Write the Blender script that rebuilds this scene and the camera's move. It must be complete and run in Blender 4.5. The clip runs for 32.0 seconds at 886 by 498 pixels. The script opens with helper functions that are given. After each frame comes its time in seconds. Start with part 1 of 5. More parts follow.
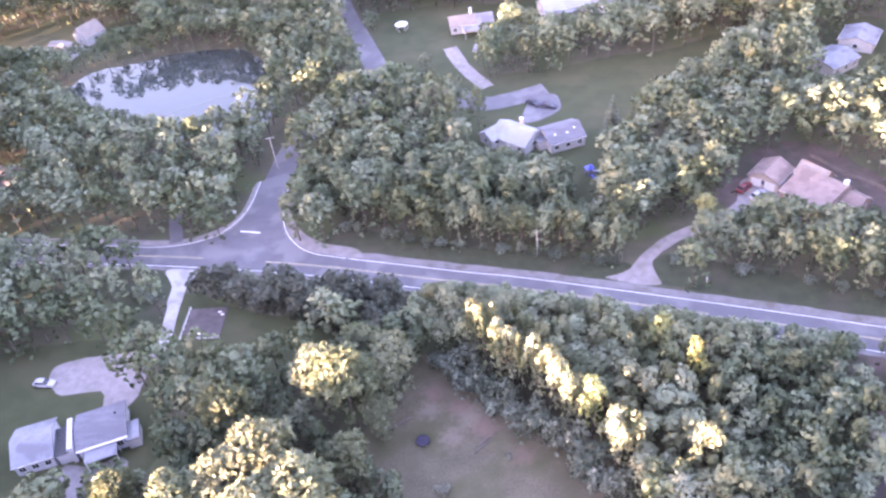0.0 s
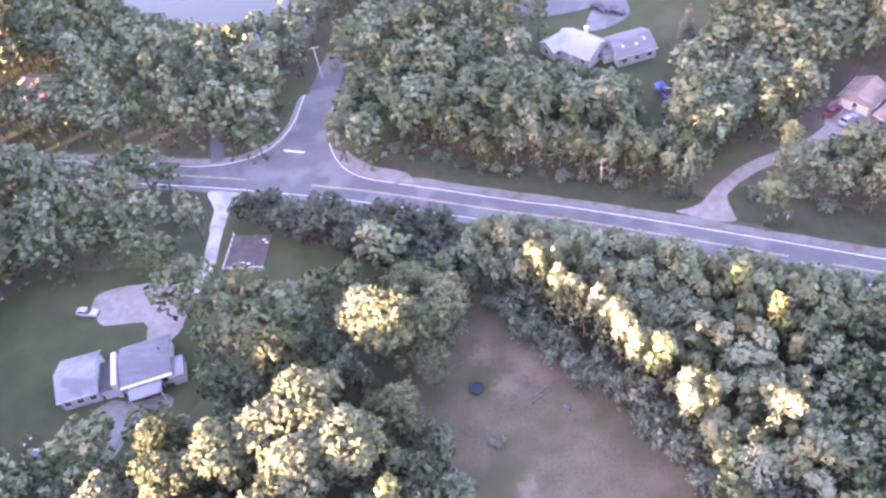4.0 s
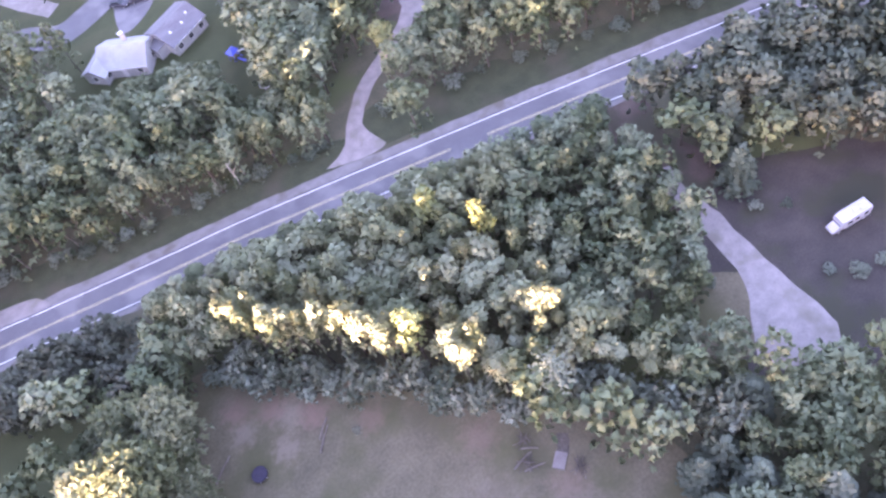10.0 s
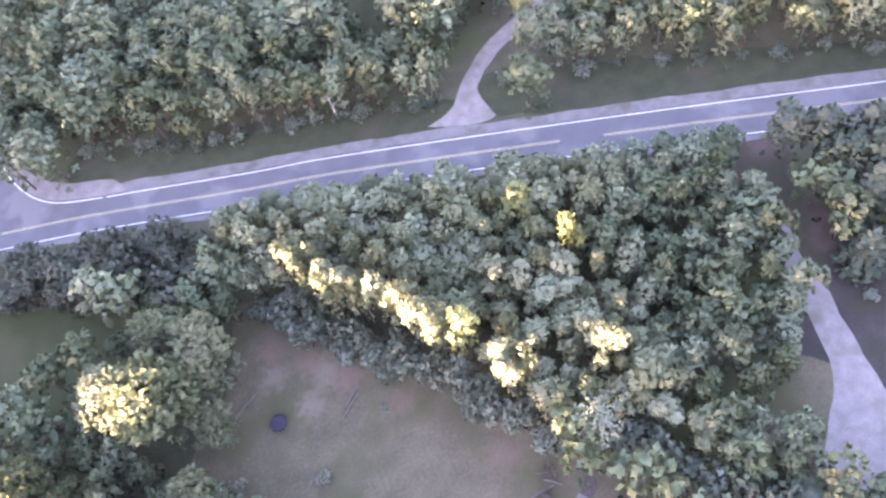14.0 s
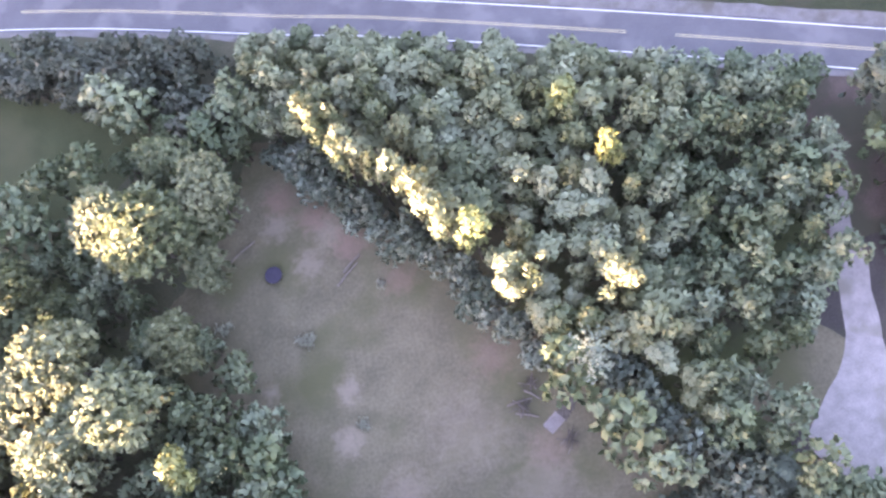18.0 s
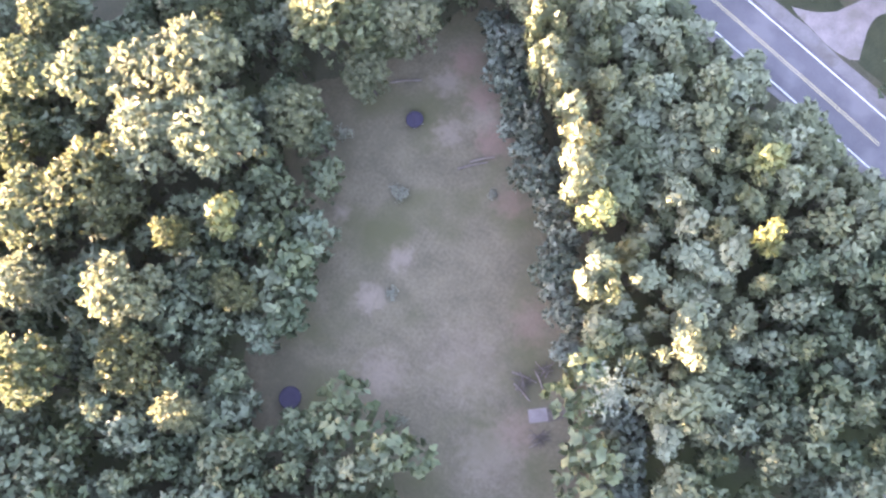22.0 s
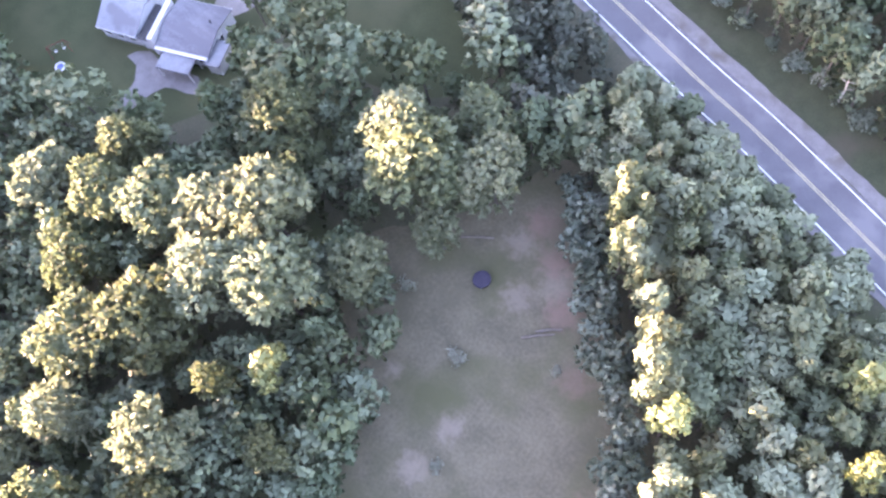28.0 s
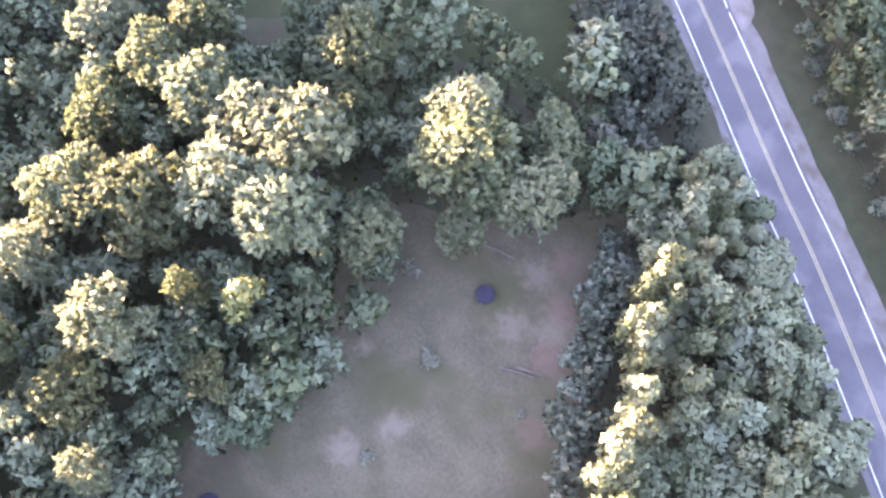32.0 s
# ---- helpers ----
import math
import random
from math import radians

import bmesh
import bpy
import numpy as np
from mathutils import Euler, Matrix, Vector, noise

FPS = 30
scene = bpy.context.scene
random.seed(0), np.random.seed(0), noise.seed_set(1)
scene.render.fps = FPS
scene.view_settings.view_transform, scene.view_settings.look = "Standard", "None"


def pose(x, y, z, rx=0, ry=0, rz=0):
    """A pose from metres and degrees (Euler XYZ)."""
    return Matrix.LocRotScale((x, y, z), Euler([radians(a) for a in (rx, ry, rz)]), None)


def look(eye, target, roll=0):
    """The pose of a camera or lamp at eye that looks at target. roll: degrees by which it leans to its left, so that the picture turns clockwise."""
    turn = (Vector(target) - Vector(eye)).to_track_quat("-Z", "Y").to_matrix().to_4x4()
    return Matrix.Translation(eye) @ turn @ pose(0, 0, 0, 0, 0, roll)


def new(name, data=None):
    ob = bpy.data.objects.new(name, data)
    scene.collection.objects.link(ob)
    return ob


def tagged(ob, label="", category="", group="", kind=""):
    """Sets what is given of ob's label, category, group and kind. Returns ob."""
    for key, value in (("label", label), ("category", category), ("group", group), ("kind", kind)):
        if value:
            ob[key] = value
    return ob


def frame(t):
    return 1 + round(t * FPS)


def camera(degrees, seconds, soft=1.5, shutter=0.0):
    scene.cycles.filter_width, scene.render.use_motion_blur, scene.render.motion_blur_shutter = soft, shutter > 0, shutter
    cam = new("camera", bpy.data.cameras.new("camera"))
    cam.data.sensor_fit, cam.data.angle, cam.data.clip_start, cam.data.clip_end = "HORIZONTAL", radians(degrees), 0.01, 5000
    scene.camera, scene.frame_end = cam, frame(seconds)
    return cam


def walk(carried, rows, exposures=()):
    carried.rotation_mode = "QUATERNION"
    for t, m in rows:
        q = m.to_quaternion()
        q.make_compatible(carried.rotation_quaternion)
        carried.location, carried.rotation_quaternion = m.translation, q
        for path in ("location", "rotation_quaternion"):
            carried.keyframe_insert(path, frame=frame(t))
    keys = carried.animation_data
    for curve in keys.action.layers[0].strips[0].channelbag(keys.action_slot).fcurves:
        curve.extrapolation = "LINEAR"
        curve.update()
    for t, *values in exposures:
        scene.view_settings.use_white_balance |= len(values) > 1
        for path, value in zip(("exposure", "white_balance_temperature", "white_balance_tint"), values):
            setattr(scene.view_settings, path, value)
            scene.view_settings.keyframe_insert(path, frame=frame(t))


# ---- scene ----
cam = camera(56.0, 32.0, soft=2.5)
PATH = [
    (0, (14.24, 12.53, 119.34), (13.743, 20.175, 112.918), -8.37),
    (0.5, (13.83, 14.68, 119.47), (13.088, 22.383, 113.143), -8.35),
    (1, (13.48, 16.79, 119.61), (12.692, 24.402, 113.174), -7.10),
    (1.5, (13.17, 18.79, 119.75), (12.375, 26.230, 113.124), -4.85),
    (2, (12.89, 20.63, 119.82), (11.587, 27.519, 112.691), -8.20),
    (2.5, (12.63, 22.32, 119.68), (11.176, 28.893, 112.287), -8.58),
    (4.5, (12.26, 28.18, 118.16), (11.584, 35.002, 110.877), -15.64),
    (5, (12.46, 29.68, 117.71), (13.499, 36.576, 110.545), -20.97),
    (5.5, (12.89, 31.25, 117.14), (15.667, 37.578, 109.915), -17.68),
    (6, (13.42, 32.81, 116.49), (16.368, 39.011, 109.214), -14.90),
    (6.5, (13.93, 34.32, 115.83), (16.540, 40.790, 108.665), -16.15),
    (7, (14.42, 35.88, 115.18), (16.989, 42.412, 108.061), -17.59),
    (7.5, (15.03, 37.61, 114.54), (17.608, 44.090, 107.370), -20.84),
    (8, (15.75, 39.46, 113.94), (18.968, 45.894, 106.995), -17.96),
    (8.5, (16.49, 41.23, 113.47), (19.417, 47.470, 106.219), -21.99),
    (9, (17.32, 42.86, 113.14), (20.395, 48.896, 105.774), -20.51),
    (9.5, (18.17, 44.26, 112.89), (20.778, 49.996, 105.127), -22.72),
    (10, (19.01, 45.45, 112.67), (20.794, 50.474, 104.210), -23.00),
    (10.5, (19.85, 46.51, 112.39), (21.598, 51.138, 103.698), -21.84),
    (11, (20.72, 47.52, 112.07), (22.688, 51.726, 103.216), -17.19),
    (11.5, (21.57, 48.41, 111.79), (23.761, 52.715, 103.037), -13.67),
    (12, (22.37, 49.32, 111.56), (24.241, 53.811, 102.826), -13.67),
    (12.5, (23.16, 50.42, 111.29), (24.605, 55.139, 102.594), -17.55),
    (13, (23.96, 51.68, 110.95), (25.190, 56.444, 102.243), -17.51),
    (13.5, (24.74, 53.04, 110.60), (25.288, 58.044, 101.954), -17.89),
    (15.5, (27.67, 58.52, 109.19), (28.289, 63.197, 100.367), -24.14),
    (16, (28.44, 59.97, 108.84), (29.235, 64.827, 100.135), -21.98),
    (16.5, (29.24, 61.47, 108.61), (29.872, 66.417, 99.942), -20.25),
    (17, (30.04, 62.95, 108.55), (30.030, 67.227, 99.513), -23.12),
    (17.5, (30.74, 64.43, 108.54), (30.370, 68.038, 99.222), -22.20),
    (18, (31.27, 65.84, 108.49), (30.618, 68.909, 98.994), -24.51),
    (18.5, (31.63, 67.11, 108.38), (30.265, 70.103, 98.937), -37.55),
    (19, (31.92, 68.20, 108.22), (30.051, 71.386, 98.933), -45.26),
    (19.5, (32.28, 69.06, 108.06), (30.605, 71.857, 98.605), -48.00),
    (20, (32.67, 69.70, 107.94), (30.692, 72.552, 98.563), -47.31),
    (20.5, (33.06, 70.19, 107.87), (31.045, 72.673, 98.393), -36.94),
    (21, (33.39, 70.61, 107.83), (31.211, 72.660, 98.287), -27.96),
    (21.5, (33.58, 71.08, 107.74), (31.456, 72.619, 98.085), -26.94),
    (22, (33.59, 71.59, 107.59), (31.658, 73.103, 97.901), -24.04),
    (22.5, (33.44, 72.11, 107.43), (31.430, 73.771, 97.776), -22.82),
    (23, (33.16, 72.64, 107.27), (31.103, 74.184, 97.604), -22.82),
    (23.5, (32.75, 73.21, 107.07), (30.514, 74.779, 97.451), -22.92),
    (24, (32.25, 73.83, 106.84), (29.942, 75.281, 97.218), -25.64),
    (24.5, (31.71, 74.49, 106.60), (29.581, 75.855, 96.925), -24.49),
    (25, (31.18, 75.18, 106.32), (28.781, 76.389, 96.689), -30.12),
    (25.5, (30.64, 75.90, 105.95), (28.078, 77.348, 96.392), -27.10),
    (27.5, (28.60, 78.93, 104.04), (25.542, 80.924, 94.733), -24.34),
    (28, (27.95, 79.78, 103.43), (24.821, 81.894, 94.167), -21.44),
    (28.5, (27.36, 80.52, 102.96), (24.041, 82.575, 93.754), -24.15),
    (29, (26.83, 81.16, 102.60), (23.702, 83.112, 93.306), -25.51),
    (29.5, (26.48, 81.72, 102.34), (23.346, 83.522, 93.015), -28.58),
    (30, (26.07, 82.24, 102.01), (23.082, 84.102, 92.654), -26.93),
    (30.5, (25.66, 82.68, 101.69), (22.609, 84.718, 92.385), -24.67),
    (31, (25.26, 83.14, 101.27), (22.178, 84.550, 91.857), -27.75),
    (31.5, (24.83, 83.62, 100.77), (21.574, 84.969, 91.408), -15.21),
    (32, (24.39, 84.10, 100.23), (21.341, 85.729, 90.844), -4.49),
]
EXPOSURES = [(0, 5.05, 6300, 64), (5, 5.0, 6400, 67), (8, 5.05, 6400, 69), (10, 4.9, 6250, 60), (13, 4.95, 6300, 56), (19, 5.0, 6450, 50), (24, 5.05, 6300, 46), (28, 5.02, 6150, 49), (32, 5.05, 6250, 52)]
walk(cam, [(t, look(eye, target, roll)) for t, eye, target, roll in PATH], EXPOSURES)

# ---- light: a low evening sun behind the camera's left shoulder, and the sky ----
SUN_EL, SUN_AZ = radians(3.8), radians(237.0)
world = bpy.data.worlds.new("evening_sky")
scene.world = world
world.use_nodes = True
wn = world.node_tree.nodes
sky = wn.new("ShaderNodeTexSky")
sky.sky_type, sky.sun_disc = "NISHITA", False
sky.sun_elevation, sky.sun_rotation = SUN_EL, SUN_AZ
world.node_tree.links.new(sky.outputs[0], wn["Background"].inputs[0])
wn["Background"].inputs[1].default_value = 0.15
sun = new("sun", bpy.data.lights.new("sun", "SUN"))
sun.data.energy, sun.data.angle, sun.data.color = 4.3, radians(0.6), (1.0, 0.8, 0.46)
way = Vector((math.sin(SUN_AZ) * math.cos(SUN_EL), math.cos(SUN_AZ) * math.cos(SUN_EL), math.sin(SUN_EL)))
sun.matrix_world = look(tuple(way * 400 + Vector((0, 130, 0))), (0, 130, 0))


# ---- materials ----
def material(name, low, high, rough=0.8, scale=1.0, detail_scale=8.0, third=None, third_scale=0.1, third_at=(0.5, 0.6), bump=0.0, metal=0.0, vary=None, stretch=(1, 1, 1)):
    """Two noise scales between two colours, a third colour in large patches, some relief; vary: 'object' or 'tint' shifts the colour thing by thing."""
    m = bpy.data.materials.new(name)
    m.use_nodes = True
    n, l = m.node_tree.nodes, m.node_tree.links
    shader = n["Principled BSDF"]
    shader.inputs["Roughness"].default_value, shader.inputs["Metallic"].default_value = rough, metal
    place = n.new("ShaderNodeNewGeometry")
    grow = n.new("ShaderNodeVectorMath")
    grow.operation = "MULTIPLY"
    grow.inputs[1].default_value = stretch
    l.new(place.outputs["Position"], grow.inputs[0])

    def cloud(size, detail=3):
        c = n.new("ShaderNodeTexNoise")
        c.inputs["Scale"].default_value, c.inputs["Detail"].default_value = size, detail
        l.new(grow.outputs[0], c.inputs["Vector"])
        return c

    def ramp(source, p0, p1):
        r = n.new("ShaderNodeMapRange")
        r.inputs[1].default_value, r.inputs[2].default_value = p0, p1
        l.new(source, r.inputs[0])
        return r.outputs[0]

    def mixed(factor, one, two):
        x = n.new("ShaderNodeMix")
        x.data_type = "RGBA"
        for k, v in ((0, factor), (6, one), (7, two)):
            if isinstance(v, (int, float)):
                x.inputs[k].default_value = v
            elif isinstance(v, tuple):
                x.inputs[k].default_value = (*v, 1)
            else:
                l.new(v, x.inputs[k])
        return x.outputs[2]

    coarse, fine = cloud(scale), cloud(detail_scale, 5)
    both = n.new("ShaderNodeMath")
    both.operation = "ADD"
    l.new(coarse.outputs[0], both.inputs[0])
    l.new(fine.outputs[0], both.inputs[1])
    colour = mixed(ramp(both.outputs[0], 0.75, 1.25), low, high)
    if third:
        colour = mixed(ramp(cloud(third_scale, 4).outputs[0], *third_at), colour, third)
    if vary:
        if vary == "object":
            src = n.new("ShaderNodeObjectInfo").outputs["Random"]
        else:
            at = n.new("ShaderNodeAttribute")
            at.attribute_name = "tint"
            src = at.outputs["Fac"]
        hsv = n.new("ShaderNodeHueSaturation")
        l.new(ramp_to(n, l, src, 0.485, 0.513), hsv.inputs["Hue"])
        l.new(ramp_to(n, l, scramble(n, l, src), 0.65, 1.35), hsv.inputs["Value"])
        l.new(ramp_to(n, l, scramble(n, l, src), 1.1, 0.75), hsv.inputs["Saturation"])
        l.new(colour, hsv.inputs["Color"])
        colour = hsv.outputs[0]
    l.new(colour, shader.inputs["Base Color"])
    if bump:
        b = n.new("ShaderNodeBump")
        b.inputs["Strength"].default_value, b.inputs["Distance"].default_value = 0.6, bump
        l.new(fine.outputs[0], b.inputs["Height"])
        l.new(b.outputs[0], shader.inputs["Normal"])
    return m


def ramp_to(n, l, source, lo, hi):
    r = n.new("ShaderNodeMapRange")
    r.inputs[3].default_value, r.inputs[4].default_value = lo, hi
    l.new(source, r.inputs[0])
    return r.outputs[0]


def scramble(n, l, source):
    a = n.new("ShaderNodeMath")
    a.operation = "MULTIPLY"
    a.inputs[1].default_value = 7.31
    b = n.new("ShaderNodeMath")
    b.operation = "FRACT"
    l.new(source, a.inputs[0])
    l.new(a.outputs[0], b.inputs[0])
    return b.outputs[0]


def leafy(name, low, high, vary, through_leaf=0.22):
    m = material(name, low, high, rough=0.62, scale=0.25, detail_scale=1.6, vary=vary)
    n, l = m.node_tree.nodes, m.node_tree.links
    shader, out = n["Principled BSDF"], n["Material Output"]
    thin = n.new("ShaderNodeBsdfTranslucent")
    l.new(shader.inputs["Base Color"].links[0].from_socket, thin.inputs[0])
    mix = n.new("ShaderNodeMixShader")
    mix.inputs[0].default_value = through_leaf
    l.new(shader.outputs[0], mix.inputs[1])
    l.new(thin.outputs[0], mix.inputs[2])
    l.new(mix.outputs[0], out.inputs["Surface"])
    return m


FLOOR = material("woodland_floor", (0.045, 0.05, 0.028), (0.085, 0.08, 0.05), 0.95, 0.3, 3.0, (0.06, 0.075, 0.03), 0.06, bump=0.1)
FIELD = material("dry_field_grass", (0.083, 0.074, 0.046), (0.131, 0.114, 0.074), 0.95, 0.25, 2.2, (0.072, 0.071, 0.033), 0.09, (0.48, 0.66), bump=0.06)
LAWN = material("mown_lawn", (0.029, 0.039, 0.013), (0.047, 0.056, 0.021), 0.95, 0.2, 4.0, (0.062, 0.061, 0.028), 0.05, (0.5, 0.7), bump=0.04)
VERGE = material("rough_verge_grass", (0.026, 0.036, 0.016), (0.047, 0.055, 0.027), 0.95, 0.4, 5.0, (0.056, 0.052, 0.033), 0.12, (0.52, 0.7), bump=0.08)
SHOULDER = material("grey_road_shoulder", (0.135, 0.126, 0.126), (0.189, 0.178, 0.178), 0.95, 0.5, 6.0, (0.108, 0.099, 0.081), 0.3, (0.5, 0.7), bump=0.02)
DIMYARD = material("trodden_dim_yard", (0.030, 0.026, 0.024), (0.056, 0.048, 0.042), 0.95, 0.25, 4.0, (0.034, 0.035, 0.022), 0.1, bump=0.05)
BARE = material("bare_reddish_earth", (0.062, 0.044, 0.036), (0.1, 0.074, 0.062), 0.95, 0.3, 4.0, (0.05, 0.048, 0.03), 0.12, bump=0.05)
PALE = material("pale_concrete", (0.3, 0.29, 0.285), (0.4, 0.39, 0.385), 0.9, 0.5, 6.0, (0.24, 0.23, 0.22), 0.25, bump=0.01)
MEADOW = material("open_meadow", (0.050, 0.061, 0.028), (0.0664, 0.084, 0.041), 0.95, 0.06, 2.0, (0.084, 0.081, 0.046), 0.03, bump=0.06)
ASPHALT = material("worn_asphalt", (0.093, 0.090, 0.099), (0.125, 0.121, 0.130), 0.85, 0.25, 9.0, (0.153, 0.146, 0.153), 0.12, bump=0.01)
GRAVEL = material("pale_gravel", (0.174, 0.156, 0.150), (0.258, 0.234, 0.227), 0.95, 0.6, 7.0, (0.153, 0.139, 0.118), 0.2, (0.55, 0.7), bump=0.03)
PAINT = material("road_paint_white", (0.62, 0.62, 0.62), (0.82, 0.82, 0.8), 0.7, 0.8, 6.0, (0.4, 0.4, 0.4), 0.5, (0.6, 0.75))
YELLOW = material("road_paint_yellow", (0.44, 0.37, 0.2), (0.54, 0.46, 0.27), 0.7, 0.8, 6.0, (0.3, 0.27, 0.2), 0.5, (0.58, 0.72))
BARK = material("bark", (0.05, 0.042, 0.035), (0.11, 0.095, 0.08), 0.95, 1.5, 9.0, bump=0.03)
PALEBARK = material("weathered_dead_wood", (0.35, 0.32, 0.29), (0.55, 0.52, 0.48), 0.9, 1.5, 9.0, bump=0.02)
GREEN_LOW, GREEN_HIGH = (0.076, 0.11, 0.058), (0.145, 0.186, 0.097)
LEAF = leafy("broad_leaves", GREEN_LOW, GREEN_HIGH, "object")
BIGLEAF = leafy("thin_broad_leaves", (0.096, 0.122, 0.06), (0.178, 0.206, 0.108), "object", 0.42)
LEAF_FAR = leafy("far_leaves", GREEN_LOW, GREEN_HIGH, "tint")
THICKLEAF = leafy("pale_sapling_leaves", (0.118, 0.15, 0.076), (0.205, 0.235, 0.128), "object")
# Yellow-green leaves with warm sun on the tallest crowns put into the colour.
YELLOWLEAF = leafy("sunlit_yellow_green_leaves", (0.14, 0.175, 0.06), (0.22, 0.255, 0.1), "object")
NEEDLE = leafy("blue_green_needles", (0.045, 0.066, 0.042), (0.08, 0.108, 0.07), "object")
SKIRTLEAF = leafy("grey_green_skirt_leaves", (0.1, 0.134, 0.094), (0.172, 0.212, 0.15), "object")
WEEDLEAF = leafy("pale_weed_leaves", (0.15, 0.16, 0.105), (0.25, 0.25, 0.18), "object")
# Darker copy of the far leaves: dark green trees plus painted deep shade.
SHADELEAF_FAR = leafy("far_dark_shaded_leaves", (0.048, 0.07, 0.045), (0.092, 0.12, 0.076), "tint")
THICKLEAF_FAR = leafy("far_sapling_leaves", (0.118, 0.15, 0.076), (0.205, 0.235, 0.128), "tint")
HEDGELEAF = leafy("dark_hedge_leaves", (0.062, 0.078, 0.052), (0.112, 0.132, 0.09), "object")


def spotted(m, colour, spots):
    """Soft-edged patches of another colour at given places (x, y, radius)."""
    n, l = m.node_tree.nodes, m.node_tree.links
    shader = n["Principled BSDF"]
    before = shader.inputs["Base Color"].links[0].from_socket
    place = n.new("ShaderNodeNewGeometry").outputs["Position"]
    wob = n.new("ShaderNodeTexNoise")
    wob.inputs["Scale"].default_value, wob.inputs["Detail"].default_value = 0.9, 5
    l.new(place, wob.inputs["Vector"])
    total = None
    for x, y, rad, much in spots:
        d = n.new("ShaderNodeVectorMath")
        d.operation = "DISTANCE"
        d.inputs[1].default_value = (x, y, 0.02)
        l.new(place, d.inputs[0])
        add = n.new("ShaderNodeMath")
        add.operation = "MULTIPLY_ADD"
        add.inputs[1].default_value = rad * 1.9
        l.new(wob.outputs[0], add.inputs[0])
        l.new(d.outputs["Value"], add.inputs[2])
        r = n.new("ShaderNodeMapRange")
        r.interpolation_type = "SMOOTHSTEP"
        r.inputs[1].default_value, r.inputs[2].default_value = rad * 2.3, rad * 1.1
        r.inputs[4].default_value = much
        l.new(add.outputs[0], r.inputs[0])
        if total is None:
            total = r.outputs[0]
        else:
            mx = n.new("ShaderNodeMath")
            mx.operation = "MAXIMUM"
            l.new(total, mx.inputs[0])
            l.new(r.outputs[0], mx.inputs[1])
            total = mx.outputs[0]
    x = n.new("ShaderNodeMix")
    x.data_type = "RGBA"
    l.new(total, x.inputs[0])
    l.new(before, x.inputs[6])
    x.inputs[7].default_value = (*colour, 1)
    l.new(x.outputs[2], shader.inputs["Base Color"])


spotted(FIELD, (0.235, 0.185, 0.15), [(7.6, 84.6, 2.0, 0.50), (6.6, 78.2, 2.2, 0.50), (-2.6, 86.6, 1.2, 0.50), (1.4, 109.6, 2.4, 0.43), (5.0, 103.2, 2.4, 0.46), (13, 70, 3.6, 0.37), (8.4, 107.5, 3.0, 0.37), (22, 76, 6.0, 0.22), (30, 68, 5.0, 0.31), (14, 62, 3.0, 0.25)])
spotted(FIELD, (0.17, 0.11, 0.085), [(2.4, 113.5, 2.6, 0.8), (6.6, 110.0, 2.4, 0.7), (11.0, 104.6, 2.6, 0.7), (17.0, 98.0, 2.4, 0.5), (27.0, 85.0, 3.0, 0.4), (32.0, 72.0, 3.0, 0.4)])
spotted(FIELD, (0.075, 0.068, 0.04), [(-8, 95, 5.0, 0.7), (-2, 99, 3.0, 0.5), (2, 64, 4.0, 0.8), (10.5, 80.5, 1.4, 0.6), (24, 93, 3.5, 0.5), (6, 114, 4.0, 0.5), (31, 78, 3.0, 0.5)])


# ---- mesh helpers ----
def mesh_from(name, verts, faces, mats):
    me = bpy.data.meshes.new(name)
    me.from_pydata([tuple(v) for v in verts], [], faces)
    for m in mats if isinstance(mats, (list, tuple)) else [mats]:
        me.materials.append(m)
    me.update()
    return me


def quads_mesh(name, verts, mat, tint=None, normals=None):
    """A mesh of loose quads from an (n, 4, 3) array, with one shading normal a quad where given."""
    if isinstance(verts, tuple):
        verts, normals = verts
    n = len(verts)
    me = bpy.data.meshes.new(name)
    me.vertices.add(4 * n)
    me.vertices.foreach_set("co", np.asarray(verts, np.float32).ravel())
    me.loops.add(4 * n)
    me.loops.foreach_set("vertex_index", np.arange(4 * n, dtype=np.int32))
    me.polygons.add(n)
    me.polygons.foreach_set("loop_start", np.arange(0, 4 * n, 4, dtype=np.int32))
    me.materials.append(mat)
    if tint is not None:
        a = me.attributes.new("tint", "FLOAT", "POINT")
        a.data.foreach_set("value", np.repeat(np.asarray(tint, np.float32), 4))
    me.update(calc_edges=True)
    if normals is not None:
        a = me.attributes.new("custom_normal", "FLOAT_VECTOR", "POINT")
        a.data.foreach_set("vector", np.repeat(np.asarray(normals, np.float32), 4, 0).ravel())
    return me


def part(name, bm, mat, parent=None, label=""):
    """Links a bmesh (or a ready mesh) as one mesh object under a thing or a part."""
    if isinstance(bm, bpy.types.Mesh):
        me = bm
    else:
        me = bpy.data.meshes.new(name)
        bm.to_mesh(me)
        bm.free()
        me.materials.append(mat)
    ob = new(name, me)
    if parent:
        ob.parent = parent
    if label:
        ob["label"] = label
    return ob


def thing(name, m, label, category, group="", kind=""):
    ob = new(name)
    ob.empty_display_size = 0.5
    ob.matrix_world = m
    return tagged(ob, label, category, group, kind)


def box(bm, size, at=(0, 0, 0), bevel=0.0, turn=0.0):
    r = bmesh.ops.create_cube(bm, size=1, matrix=Matrix.Translation(at) @ Matrix.Rotation(radians(turn), 4, "Z") @ Matrix.Diagonal((*size, 1)))
    if bevel:
        bmesh.ops.bevel(bm, geom=list({e for v in r["verts"] for e in v.link_edges}), offset=bevel, segments=2, affect="EDGES")
    return bm


